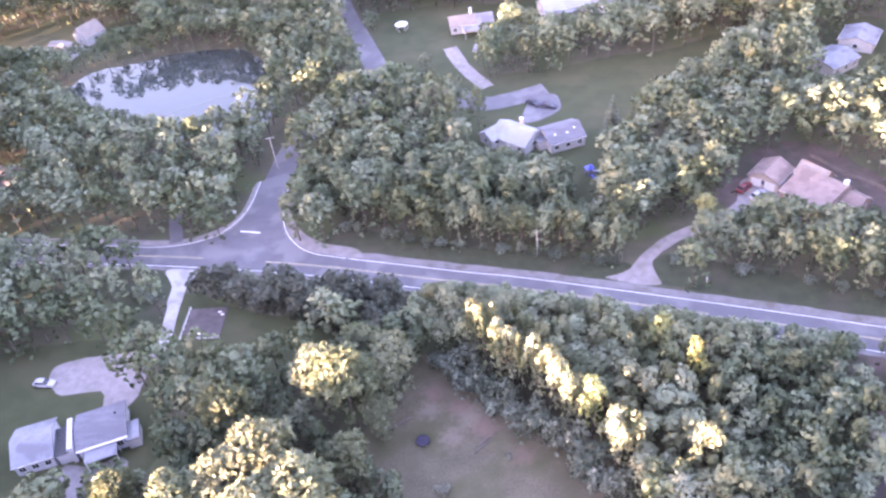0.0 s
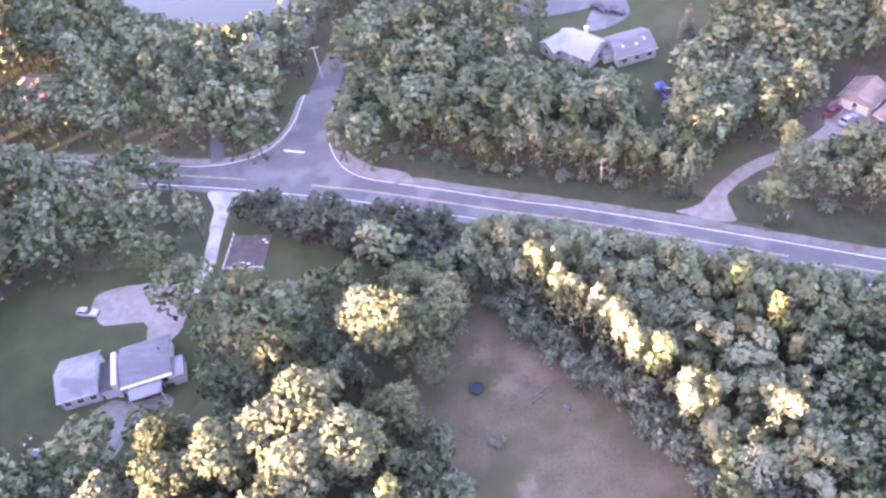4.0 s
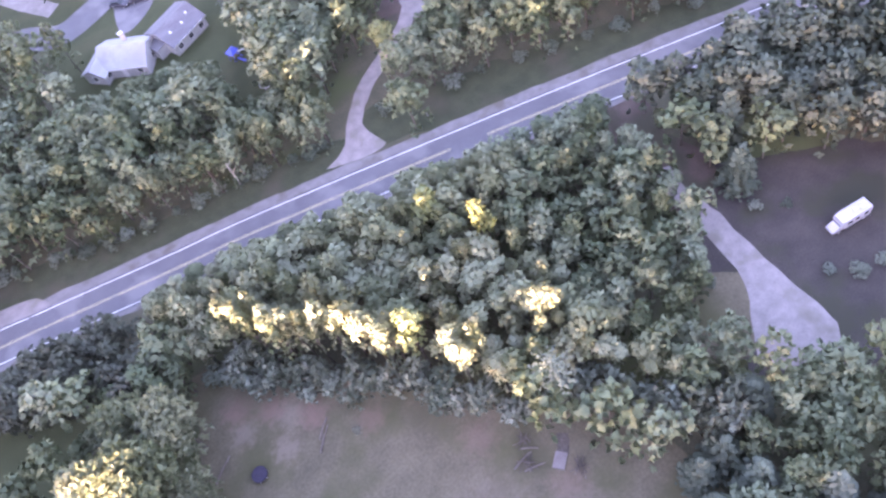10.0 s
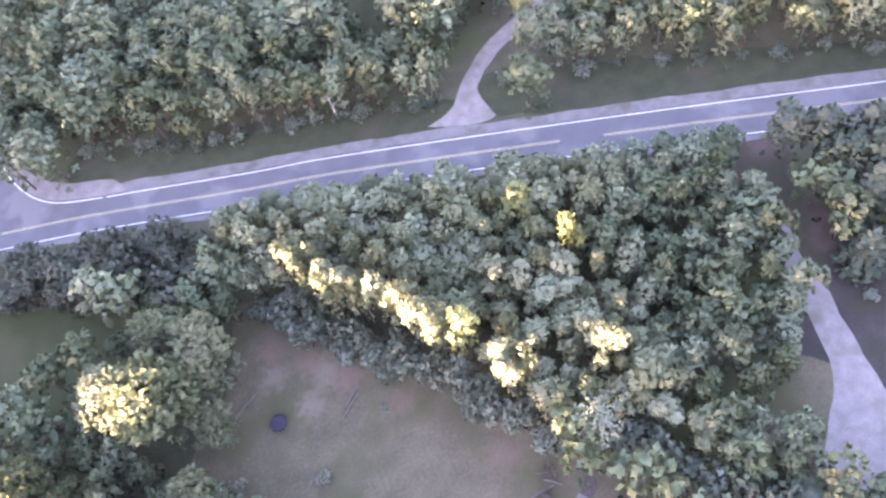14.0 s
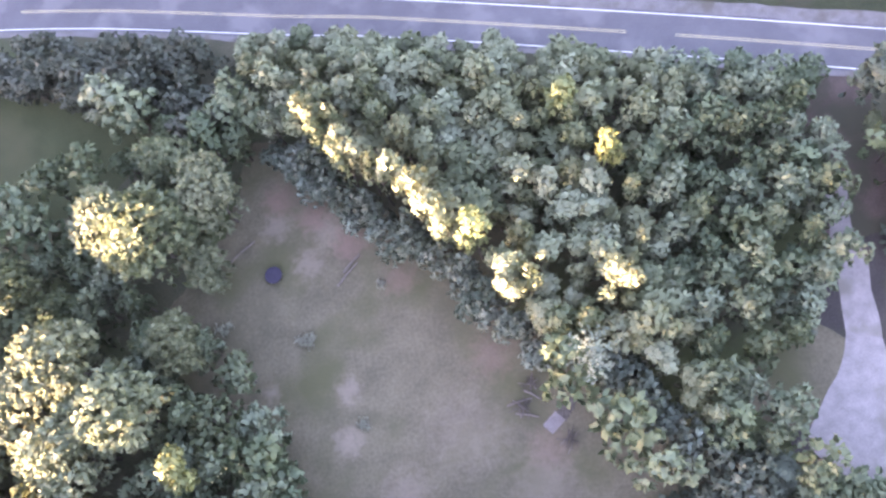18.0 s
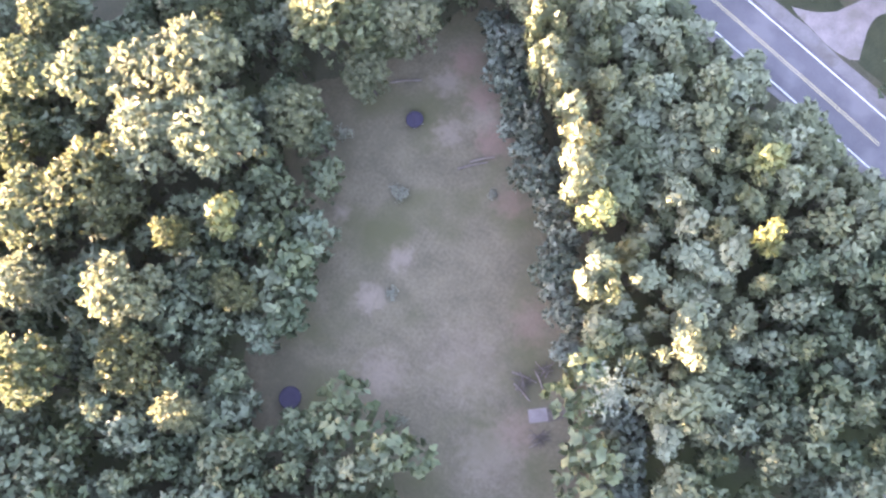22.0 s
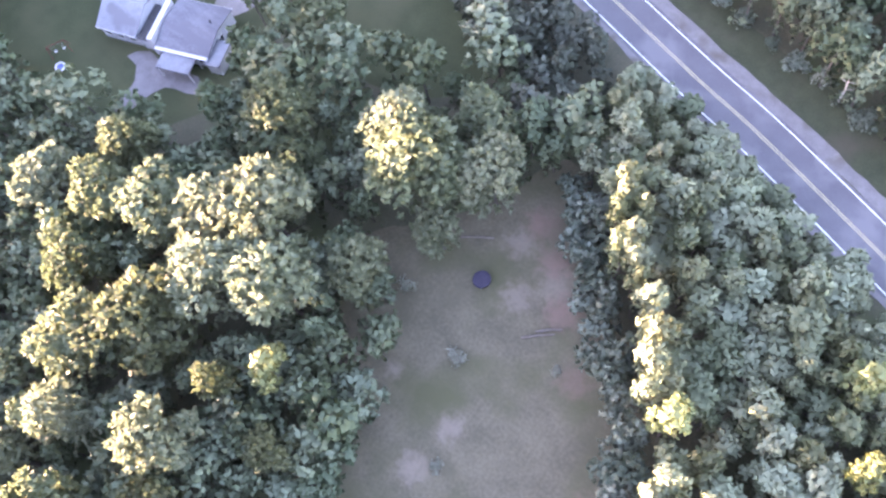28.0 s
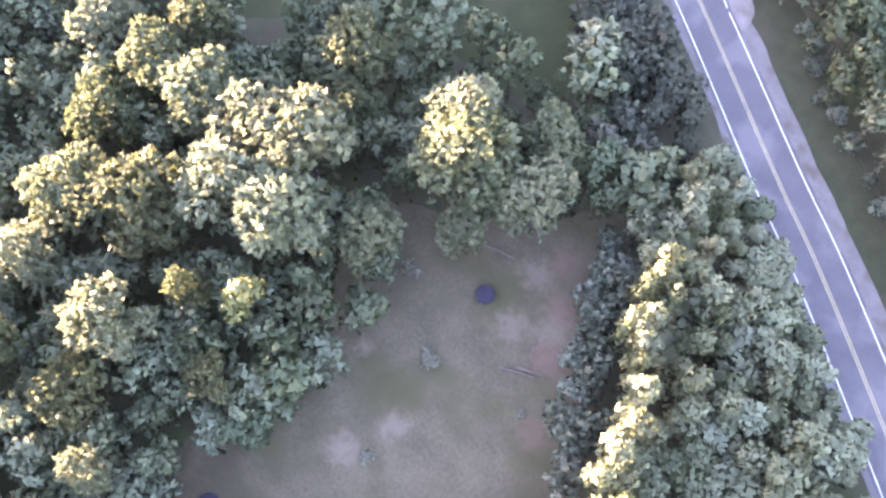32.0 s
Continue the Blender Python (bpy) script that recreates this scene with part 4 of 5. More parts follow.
STUFF = {"far": (FAR_LEAVES, LEAF_FAR, 14.0, 3.6), "wood": (WOOD_LEAVES, LEAF_FAR, 14.0, 3.6), "screen": (SCREEN_LEAVES, LEAF_FAR, 14.0, 3.6), "shade": (SHADE_LEAVES, SHADELEAF_FAR, 14.0, 3.2), "broad": (BROAD_LEAVES, THICKLEAF_FAR, 14.0, 2.3)}
blocks = {}
for p, (kind, hs, ws, _) in far_trees:
    blocks.setdefault((kind, int((p[0] + 200) // 90), int(p[1] // 80)), []).append((p, rng.uniform(*hs), rng.uniform(*ws)))
for key, trees in sorted(blocks.items()):
    crowns, leaf, h0, r0 = STUFF[key[0]]
    quads, out, tint, tv, tf = [], [], [], [], []
    for (x, y), high, wide in trees:
        q, soft = crowns[int(rng.integers(len(crowns)))]
        a = rng.uniform(0, 6.28)
        turn = np.array([[math.cos(a), -math.sin(a), 0], [math.sin(a), math.cos(a), 0], [0, 0, 1]])
        quads.append((q * np.array([wide / r0, wide / r0, high / h0])) @ turn.T + np.array([x, y, 0]))
        out.append(soft @ turn.T)
        tint.append(np.full(len(q), rng.random()))
        limb(tv, tf, (x, y, -0.2), (x, y, high * 0.8), 0.2, 0.06, 5)
    # Screen blocks are unseen woods added to hold back the sun.
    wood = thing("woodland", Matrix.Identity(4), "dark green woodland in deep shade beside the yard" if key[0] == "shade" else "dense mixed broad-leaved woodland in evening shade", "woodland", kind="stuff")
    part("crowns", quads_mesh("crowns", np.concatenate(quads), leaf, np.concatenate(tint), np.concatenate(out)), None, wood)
    part("trunks", mesh_from("trunks", tv, tf, BARK), None, wood)
# ---- buildings ----
def siding(name, low, high, tile=0.18):
    return material(name, low, high, 0.7, 0.6, 5.0, bump=0.01, stretch=(1, 1, 6))


WHITE_WALL = siding("white_clapboard", (0.313, 0.313, 0.306), (0.408, 0.408, 0.401))
TAN_WALL = siding("tan_clapboard", (0.34, 0.28, 0.23), (0.44, 0.37, 0.31))
BROWN_WALL = siding("brown_clapboard", (0.2, 0.14, 0.11), (0.28, 0.2, 0.16))
GREY_WALL = siding("grey_clapboard", (0.36, 0.37, 0.4), (0.46, 0.47, 0.5))
GABLE = material("white_painted_boards", (0.375, 0.375, 0.390), (0.450, 0.450, 0.465), 0.6, 1.0, 7.0)
ROOF_PALE = material("pale_grey_shingles", (0.153, 0.161, 0.179), (0.222, 0.230, 0.257), 0.85, 0.5, 5.0, (0.130, 0.130, 0.145), 0.25, bump=0.02)
ROOF_WHITE = material("bright_metal_roofing", (0.215, 0.223, 0.245), (0.29, 0.3, 0.325), 0.5, 0.5, 5.0, (0.22, 0.22, 0.24), 0.25, bump=0.01)
ROOF_GREY = material("weathered_grey_shingles", (0.091, 0.091, 0.106), (0.152, 0.152, 0.171), 0.85, 0.5, 5.0, (0.106, 0.106, 0.122), 0.3, bump=0.02, stretch=(0.4, 1.6, 1))
ROOF_BROWN = material("reddish_brown_shingles", (0.165, 0.118, 0.1), (0.235, 0.172, 0.148), 0.88, 0.5, 5.0, (0.145, 0.106, 0.09), 0.3, bump=0.02)
ROOF_TAN = material("tan_shingles", (0.168, 0.142, 0.122), (0.230, 0.196, 0.168), 0.88, 0.5, 5.0, bump=0.02)
TRIM = material("white_trim", (0.544, 0.544, 0.544), (0.640, 0.640, 0.640), 0.55, 2.0, 9.0)
DARK = material("dark_rubber_and_gap_shade", (0.02, 0.02, 0.022), (0.045, 0.045, 0.05), 0.7, 2.0, 9.0)
BRICK = material("pale_chimney_brick", (0.4, 0.33, 0.3), (0.55, 0.48, 0.45), 0.9, 3.0, 12.0)
TIMBER = material("weathered_timber", (0.11, 0.09, 0.074), (0.18, 0.152, 0.13), 0.9, 1.0, 8.0)
STEEL = material("dull_galvanised_steel", (0.4, 0.41, 0.42), (0.55, 0.55, 0.56), 0.45, 2.0, 9.0, metal=0.8)
CONCRETE = material("stained_concrete", (0.145, 0.125, 0.12), (0.205, 0.182, 0.176), 0.9, 0.9, 6.0, (0.126, 0.112, 0.105), 0.5, bump=0.01)
SOIL = material("dark_garden_soil", (0.06, 0.05, 0.048), (0.1, 0.083, 0.08), 0.95, 0.6, 5.0, (0.12, 0.1, 0.098), 0.2, bump=0.05)


def glass_material():
    m = bpy.data.materials.new("window_glass")
    m.use_nodes = True
    s = m.node_tree.nodes["Principled BSDF"]
    s.inputs["Base Color"].default_value = (0.03, 0.035, 0.04, 1)
    s.inputs["Roughness"].default_value = 0.08
    return m


GLASS = glass_material()


def roof_mesh(long, deep, eave, ridge, shift=0.0, over=0.35, thick=0.16):
    """A gable roof of two thick slopes; shift moves the ridge back from the middle."""
    bm = bmesh.new()
    a, half = long / 2 + over, deep / 2
    drop = (ridge - eave) * over / half
    for y0, z0 in ((-half - over, eave - drop), (half + over, eave - drop)):
        y1 = shift
        rows = [(-a, y0, z0), (a, y0, z0), (a, y1, ridge), (-a, y1, ridge)]
        lo = [bm.verts.new(p) for p in rows]
        hi = [bm.verts.new((p[0], p[1], p[2] + thick)) for p in rows]
        if y0 > 0:
            lo, hi = lo[::-1], hi[::-1]
        bm.faces.new(hi)
        bm.faces.new(lo[::-1])
        for i in range(4):
            bm.faces.new((lo[i], lo[(i + 1) % 4], hi[(i + 1) % 4], hi[i]))
    return bm


def walls_mesh(long, deep, eave, ridge, shift=0.0):
    bm = bmesh.new()
    x, y = long / 2, deep / 2
    pts = [(-y, 0), (y, 0), (y, eave), (shift, ridge), (-y, eave)]
    ends = [[bm.verts.new((s * x, p[0], p[1])) for p in pts] for s in (-1, 1)]
    bm.faces.new(ends[0][::-1])
    bm.faces.new(ends[1])
    for i in range(5):
        bm.faces.new((ends[0][i], ends[0][(i + 1) % 5], ends[1][(i + 1) % 5], ends[1][i]))
    return bm


def window(parent, x, y, z, wide, high, turn):
    """A framed window set on a wall; turn points it outwards."""
    m = Matrix.Translation((x, y, z)) @ Matrix.Rotation(radians(turn), 4, "Z")
    bm = bmesh.new()
    for s in (-1, 1):
        box(bm, (0.1, 0.08, high + 0.2), (s * (wide / 2 + 0.05), -0.03, 0))
        box(bm, (wide + 0.2, 0.08, 0.1), (0, -0.03, s * (high / 2 + 0.05)))
    box(bm, (0.05, 0.06, high), (0, -0.03, 0))
    f = part("window", bm, TRIM, parent)
    f.matrix_local = m
    part("pane", box(bmesh.new(), (wide, 0.03, high), (0, -0.005, 0)), GLASS, f)


def wing(parent, x, y, long, deep, turn, eave, ridge, wall, roof, windows=3, shift=0.0, door=False, suffix=""):
    """One block of a house with its own walls, roof, windows and door, on a turned base."""
    m = Matrix.Translation((x, y, 0)) @ Matrix.Rotation(radians(turn), 4, "Z")
    w = part("wall" + suffix, walls_mesh(long, deep, eave, ridge, shift), wall, parent)
    w.matrix_local = m
    r = part("roof" + suffix, roof_mesh(long, deep, eave, ridge, shift), roof, parent)
    r.matrix_local = m
    for s in (-1, 1):
        bm = box(bmesh.new(), (long + 0.7, 0.12, 0.14), (0, s * (deep / 2 + 0.38), eave - (ridge - eave) * 0.35 / (deep / 2)))
        part("gutter", bm, TRIM, r)
    for k in range(windows):
        u = -long / 2 + long * (k + 0.5) / windows
        if door and k == 1:
            bm = box(bmesh.new(), (1.0, 0.1, 2.05), (u, -deep / 2 - 0.03, 1.05), 0.02)
            part("door", bm, TRIM, w)
        else:
            window(w, u, -deep / 2 - 0.01, 1.55, 1.1, 1.2, 0)
        window(w, u, deep / 2 + 0.01, 1.55, 1.1, 1.2, 180)
    window(w, long / 2 + 0.01, 0, 1.55, 1.1, 1.2, 90)
    window(w, -long / 2 - 0.01, 0, 1.55, 1.1, 1.2, -90)
    return w, r


def flat_roof(parent, x, y, long, deep, turn, high, mat, wall=None):
    m = Matrix.Translation((x, y, 0)) @ Matrix.Rotation(radians(turn), 4, "Z")
    o = part("porch_roof", box(bmesh.new(), (long, deep, 0.2), (0, 0, high), 0.04), mat, parent)
    o.matrix_local = m
    if wall:
        part("porch_wall", box(bmesh.new(), (long - 0.4, deep - 0.4, high - 0.1), (0, 0, (high - 0.1) / 2)), wall, o)
    else:
        for sx in (-1, 1):
            for sy in (-1, 1):
                part("post", box(bmesh.new(), (0.14, 0.14, high), (sx * (long / 2 - 0.2), sy * (deep / 2 - 0.2), high / 2)), TRIM, o)
    return o


def tube(bm, a, b, rad, sides=8):
    a, b = Vector(a), Vector(b)
    m = Matrix.Translation((a + b) / 2) @ (b - a).to_track_quat("Z", "Y").to_matrix().to_4x4()
    bmesh.ops.create_cone(bm, cap_ends=True, segments=sides, radius1=rad, radius2=rad, depth=(b - a).length, matrix=m)
    return bm


def chimney(parent, x, y, high, mat=BRICK):
    c = part("chimney", box(bmesh.new(), (0.9, 0.7, high), (x, y, high / 2), 0.03), mat, parent)
    part("cap", box(bmesh.new(), (1.05, 0.85, 0.15), (x, y, high + 0.07), 0.02), TRIM, c)


house = thing("house", Matrix.Identity(4), "low grey house with pale shingle roofs and white porch", "house")
wing(house, -71.3, 108.5, 6.8, 8.8, 15, 2.9, 4.7, GREY_WALL, ROOF_PALE, 3)
wing(house, -59.4, 110.9, 8.6, 8.6, 17, 2.9, 3.8, GREY_WALL, ROOF_GREY, 3, door=True)
# Near-black sheet: the shade in the gap between the wings is painted in.
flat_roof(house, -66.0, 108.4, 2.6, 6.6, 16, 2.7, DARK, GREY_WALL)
bm = box(bmesh.new(), (0.9, 7.4, 4.1), (0, 0, 2.05), 0.03)
bm.transform(Matrix.Translation((-64.4, 108.9, 0)) @ Matrix.Rotation(radians(17), 4, "Z"))
part("parapet", bm, GABLE, house, "white gable end between the roofs")
bm = box(bmesh.new(), (9.2, 0.7, 0.12), (0, 0, 2.98), 0.02)
bm.transform(Matrix.Translation((-58.0, 106.5, 0)) @ Matrix.Rotation(radians(17), 4, "Z"))
part("fascia", bm, GABLE, house, "broad white fascia along the eaves")
flat_roof(house, -57.9, 105.0, 5.8, 3.2, 17, 2.6, ROOF_PALE)
flat_roof(house, -53.4, 109.6, 2.6, 4.6, 17, 2.5, ROOF_PALE, WHITE_WALL)
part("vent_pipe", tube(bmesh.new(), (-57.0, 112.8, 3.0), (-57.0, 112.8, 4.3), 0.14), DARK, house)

house = thing("house", Matrix.Identity(4), "white L-shaped house with pale and weathered grey roofs", "house")
wing(house, 36.6, 192.4, 9.2, 8.6, 16, 2.8, 4.7, WHITE_WALL, ROOF_GREY, 3)
wing(house, 25.6, 194.0, 10.5, 8.0, -42, 2.8, 5.0, WHITE_WALL, ROOF_WHITE, 3, door=True)
wing(house, 20.0, 196.0, 6.0, 5.0, 35, 2.6, 4.0, WHITE_WALL, ROOF_WHITE, 2)
flat_roof(house, 31.2, 191.6, 3.4, 5.0, 16, 2.7, ROOF_PALE, WHITE_WALL)
chimney(house, 27.0, 196.0, 5.8)
for u, v in ((-2.6, -2.2), (0.6, -2.4), (2.8, -1.6)):
    bm = box(bmesh.new(), (0.4, 0.5, 0.16), (0, 0, 0), 0.03)
    bm.transform(Matrix.Translation((36.6, 192.4, 0)) @ Matrix.Rotation(radians(16), 4, "Z") @ Matrix.Translation((u, v, 4.7 + v * 0.44 + 0.24)) @ Matrix.Rotation(math.atan(0.44), 4, "X"))
    part("skylight", bm, TRIM, house, "small bright skylight")

house = thing("house", Matrix.Identity(4), "small far house with tan roof and white walls", "house")
wing(house, 14.6, 263.4, 8.0, 7.0, 4, 2.8, 4.6, WHITE_WALL, ROOF_TAN, 3, door=True)
wing(house, 21.4, 263.8, 5.6, 7.0, 4, 2.7, 4.2, WHITE_WALL, ROOF_PALE, 2)
flat_roof(house, 17.2, 257.5, 4.5, 4.0, 4, 2.6, ROOF_PALE)
flat_roof(house, 18.0, 248.5, 1.6, 5.0, -12, 0.3, ROOF_PALE, WHITE_WALL)
chimney(house, 17.5, 265.5, 5.6, TRIM)

house = thing("house", Matrix.Identity(4), "long white house with pale roof and veranda behind trees", "house")
wing(house, 50.5, 268.4, 21.0, 8.6, 12, 3.0, 5.2, WHITE_WALL, ROOF_WHITE, 6, door=True)
flat_roof(house, 49.5, 262.0, 9.0, 3.2, 12, 2.7, ROOF_PALE)
wing(house, 60.0, 266.0, 6.0, 7.0, -40, 2.9, 4.8, WHITE_WALL, ROOF_PALE, 2)

house = thing("house", Matrix.Identity(4), "brown house with a broad reddish shingle roof", "house")
wing(house, 88.0, 158.4, 10.4, 10.8, -55, 2.8, 5.0, BROWN_WALL, ROOF_BROWN, 3, shift=2.4, door=True)
wing(house, 94.6, 154.2, 4.4, 4.4, -55, 2.5, 3.6, BROWN_WALL, ROOF_BROWN, 1)
chimney(house, 93.3, 156.6, 5.4, TRIM)
wing(house, 89.4, 163.6, 6.6, 4.6, -55, 3.2, 5.2, BROWN_WALL, ROOF_TAN, 1)

garage = thing("garage", Matrix.Identity(4), "brown gabled garage with a reddish roof", "garage")
w, r = wing(garage, 80.9, 166.9, 7.4, 6.8, 46, 2.5, 4.2, TAN_WALL, ROOF_BROWN, 1)
for s in (-1, 1):
    part("garage_door", box(bmesh.new(), (0.1, 2.4, 2.1), (-3.74, s * 1.6, 1.06), 0.02), TRIM, w)

house = thing("house", Matrix.Identity(4), "blue-grey roofed house among dark trees", "house")
wing(house, 78.0, 47.6, 12.0, 9.0, -22, 3.0, 4.8, GREY_WALL, ROOF_PALE, 3)
wing(house, 69.6, 41.8, 9.0, 6.4, -22, 2.6, 3.8, GREY_WALL, ROOF_GREY, 2)

house = thing("house", Matrix.Identity(4), "reddish-roofed house half hidden by roadside trees", "house")
wing(house, -112.0, 200.5, 11.0, 8.5, -20, 2.8, 5.0, WHITE_WALL, ROOF_BROWN, 3, door=True)

shed = thing("shed", Matrix.Identity(4), "tan-roofed shed with a white side by the pond", "shed")
wing(shed, -122.0, 279.0, 10.0, 8.5, -30, 2.6, 4.4, WHITE_WALL, ROOF_TAN, 2)
shed = thing("shed", Matrix.Identity(4), "small tan barn with white doors by the pond", "shed")
w, r = wing(shed, -116.0, 289.0, 8.0, 7.0, 55, 3.2, 6.2, WHITE_WALL, ROOF_TAN, 1)
shed = thing("shed", Matrix.Identity(4), "pale-roofed building with a dark open front", "shed")
wing(shed, 112.6, 214.2, 10.0, 9.0, 30, 2.8, 4.0, WHITE_WALL, ROOF_PALE, 3)
wing(shed, 124.0, 224.5, 9.0, 9.0, 55, 2.8, 4.2, WHITE_WALL, ROOF_PALE, 2)


# ---- vehicles ----
def paint(name, colour):
    m = material(name, colour, tuple(min(1, c * 1.12) for c in colour), 0.5, 1.0, 6.0)
    return m


CAR_WHITE, CAR_RED, CAR_DARK = paint("white_car_paint", (0.33, 0.33, 0.355)), paint("red_car_paint", (0.17, 0.03, 0.03)), paint("dark_car_paint", (0.04, 0.04, 0.055))


def lofted(sections):
    """A closed body through cross-sections (x, half width at the foot, half width at the top, foot, top)."""
    bm = bmesh.new()
    rings = []
    for x, wb, wt, z0, z1 in sections:
        mid = (z0 + z1) / 2
        rings.append([bm.verts.new(p) for p in ((x, -wb * 0.94, z0), (x, -wb, mid), (x, -wt, z1), (x, wt, z1), (x, wb, mid), (x, wb * 0.94, z0))])
    for a, b in zip(rings, rings[1:]):
        for i in range(6):
            bm.faces.new((a[i], b[i], b[(i + 1) % 6], a[(i + 1) % 6]))
    bm.faces.new(rings[0])
    bm.faces.new(rings[-1][::-1])
    bmesh.ops.recalc_face_normals(bm, faces=bm.faces)
    return bm


def wheels(t, xs, half, rad):
    for x in xs:
        for s in (-1, 1):
            bm = bmesh.new()
            bmesh.ops.create_cone(bm, cap_ends=True, segments=18, radius1=rad, radius2=rad, depth=0.22, matrix=Matrix.Translation((x, s * half, rad)) @ Matrix.Rotation(math.pi / 2, 4, "X"))
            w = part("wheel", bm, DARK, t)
            bm = bmesh.new()
            bmesh.ops.create_cone(bm, cap_ends=True, segments=14, radius1=rad * 0.6, radius2=rad * 0.5, depth=0.25, matrix=Matrix.Translation((x, s * (half + 0.01), rad)) @ Matrix.Rotation(math.pi / 2, 4, "X"))
            part("rim", bm, STEEL, w)


def car(x, y, turn, mat, label, group=""):
    t = thing("car", pose(x, y, 0.06, 0, 0, turn), label, "car", group)
    part("body", lofted([(-2.25, 0.7, 0.62, 0.4, 0.72), (-2.1, 0.86, 0.8, 0.28, 0.95), (-1.1, 0.9, 0.84, 0.25, 1.0), (0.9, 0.9, 0.82, 0.25, 0.95), (1.9, 0.86, 0.76, 0.28, 0.82), (2.3, 0.7, 0.6, 0.4, 0.66)]), mat, t)
    part("cabin", lofted([(-1.75, 0.78, 0.6, 0.9, 0.96), (-1.2, 0.8, 0.62, 0.9, 1.38), (0.15, 0.8, 0.62, 0.9, 1.42), (1.0, 0.78, 0.66, 0.88, 0.95)]), GLASS, t, "dark tinted windows")
    part("roof", box(bmesh.new(), (1.5, 1.22, 0.05), (-0.5, 0, 1.42), 0.02), mat, t)
    for s in (-1, 1):
        part("headlight", box(bmesh.new(), (0.12, 0.34, 0.12), (2.2, s * 0.52, 0.62), 0.02), TRIM, t)
        part("tail_light", box(bmesh.new(), (0.1, 0.28, 0.14), (-2.2, s * 0.56, 0.7), 0.02), CAR_RED, t)
        part("mirror", box(bmesh.new(), (0.12, 0.2, 0.12), (0.75, s * 0.98, 1.0), 0.02), mat, t)
    wheels(t, (-1.35, 1.4), 0.82, 0.32)
    return t


car(76.4, 161.2, 36, CAR_WHITE, "white car parked on the gravel before the garage")
car(74.3, 164.4, 40, CAR_RED, "dark red car parked beside the brown garage")
car(35.6, 209.4, -30, CAR_DARK, "dark car with bright windows on the grey forecourt")
car(31.6, 211.8, -50, CAR_DARK, "dark car parked on the grey forecourt")
car(-76.2, 125.2, -10, CAR_WHITE, "white car parked on the lawn's edge")

van = thing("motorhome", pose(87.6, 72.3, 0.03, 0, 0, 169) @ Matrix.Scale(0.86, 4), "white motorhome with a grey roof hatch on the dim yard", "motorhome")
part("body", lofted([(-3.6, 1.15, 1.1, 0.55, 2.9), (-3.5, 1.2, 1.12, 0.5, 3.0), (1.6, 1.2, 1.12, 0.5, 3.0), (2.4, 1.2, 1.0, 1.6, 2.85)]), CAR_WHITE, van)
part("cab", lofted([(1.5, 1.0, 0.95, 0.5, 1.7), (2.6, 1.0, 0.85, 0.5, 1.55), (3.6, 0.95, 0.8, 0.5, 1.05), (3.95, 0.85, 0.7, 0.55, 0.9)]), CAR_WHITE, van)
part("windscreen", lofted([(2.2, 0.9, 0.8, 1.2, 1.72), (2.9, 0.88, 0.78, 1.15, 1.4)]), GLASS, van)
for x, y in ((-2.0, 0.3), (0.2, -0.3)):
    part("roof_hatch", box(bmesh.new(), (0.7, 0.7, 0.14), (x, y, 3.06), 0.04), STEEL, van)
part("roof_unit", box(bmesh.new(), (1.1, 0.8, 0.28), (-0.9, 0, 3.13), 0.08), GREY_WALL, van)
for s in (-1, 1):
    for x in (-2.4, -0.6, 0.9):
        part("window", box(bmesh.new(), (0.9, 0.04, 0.6), (x, s * 1.19, 2.0), 0.01), GLASS, van)
wheels(van, (-2.3, 2.8), 1.0, 0.38)

# ---- garden things ----
def ring(bm, rad, tube_rad, z, n=28, m=8):
    vs = [[bm.verts.new(((rad + tube_rad * math.cos(2 * math.pi * j / m)) * math.cos(2 * math.pi * i / n), (rad + tube_rad * math.cos(2 * math.pi * j / m)) * math.sin(2 * math.pi * i / n), z + tube_rad * math.sin(2 * math.pi * j / m))) for j in range(m)] for i in range(n)]
    for i in range(n):
        for j in range(m):
            bm.faces.new((vs[i][j], vs[(i + 1) % n][j], vs[(i + 1) % n][(j + 1) % m], vs[i][(j + 1) % m]))
    return bm


MAT_PURPLE = material("faded_dark_violet_mat", (0.022, 0.018, 0.036), (0.04, 0.034, 0.058), 0.8, 1.0, 6.0)


def trampoline(x, y, rad, rim, label, mat=MAT_PURPLE):
    t = thing("trampoline", pose(x, y, 0.02), label, "trampoline")
    bm = bmesh.new()
    bmesh.ops.create_cone(bm, cap_ends=True, segments=32, radius1=rad * 0.93, radius2=rad * 0.93, depth=0.02, matrix=Matrix.Translation((0, 0, 0.58)))
    part("mat", bm, mat, t)
    part("frame", ring(bmesh.new(), rad, 0.09, 0.6), rim, t)
    for k in range(6):
        a = math.pi * k / 3
        part("leg", tube(bmesh.new(), (rad * math.cos(a), rad * math.sin(a), 0), (rad * math.cos(a), rad * math.sin(a), 0.58), 0.035), STEEL, t)


trampoline(0.0, 102.6, 1.15, MAT_PURPLE, "dark violet round trampoline in the dry grass")
trampoline(4.0, 61.8, 1.4, MAT_PURPLE, "dark violet round trampoline at the wood's edge")
trampoline(41.7, 165.6, 1.3, TRIM, "small trampoline with a white rim on the lawn", LAWN)

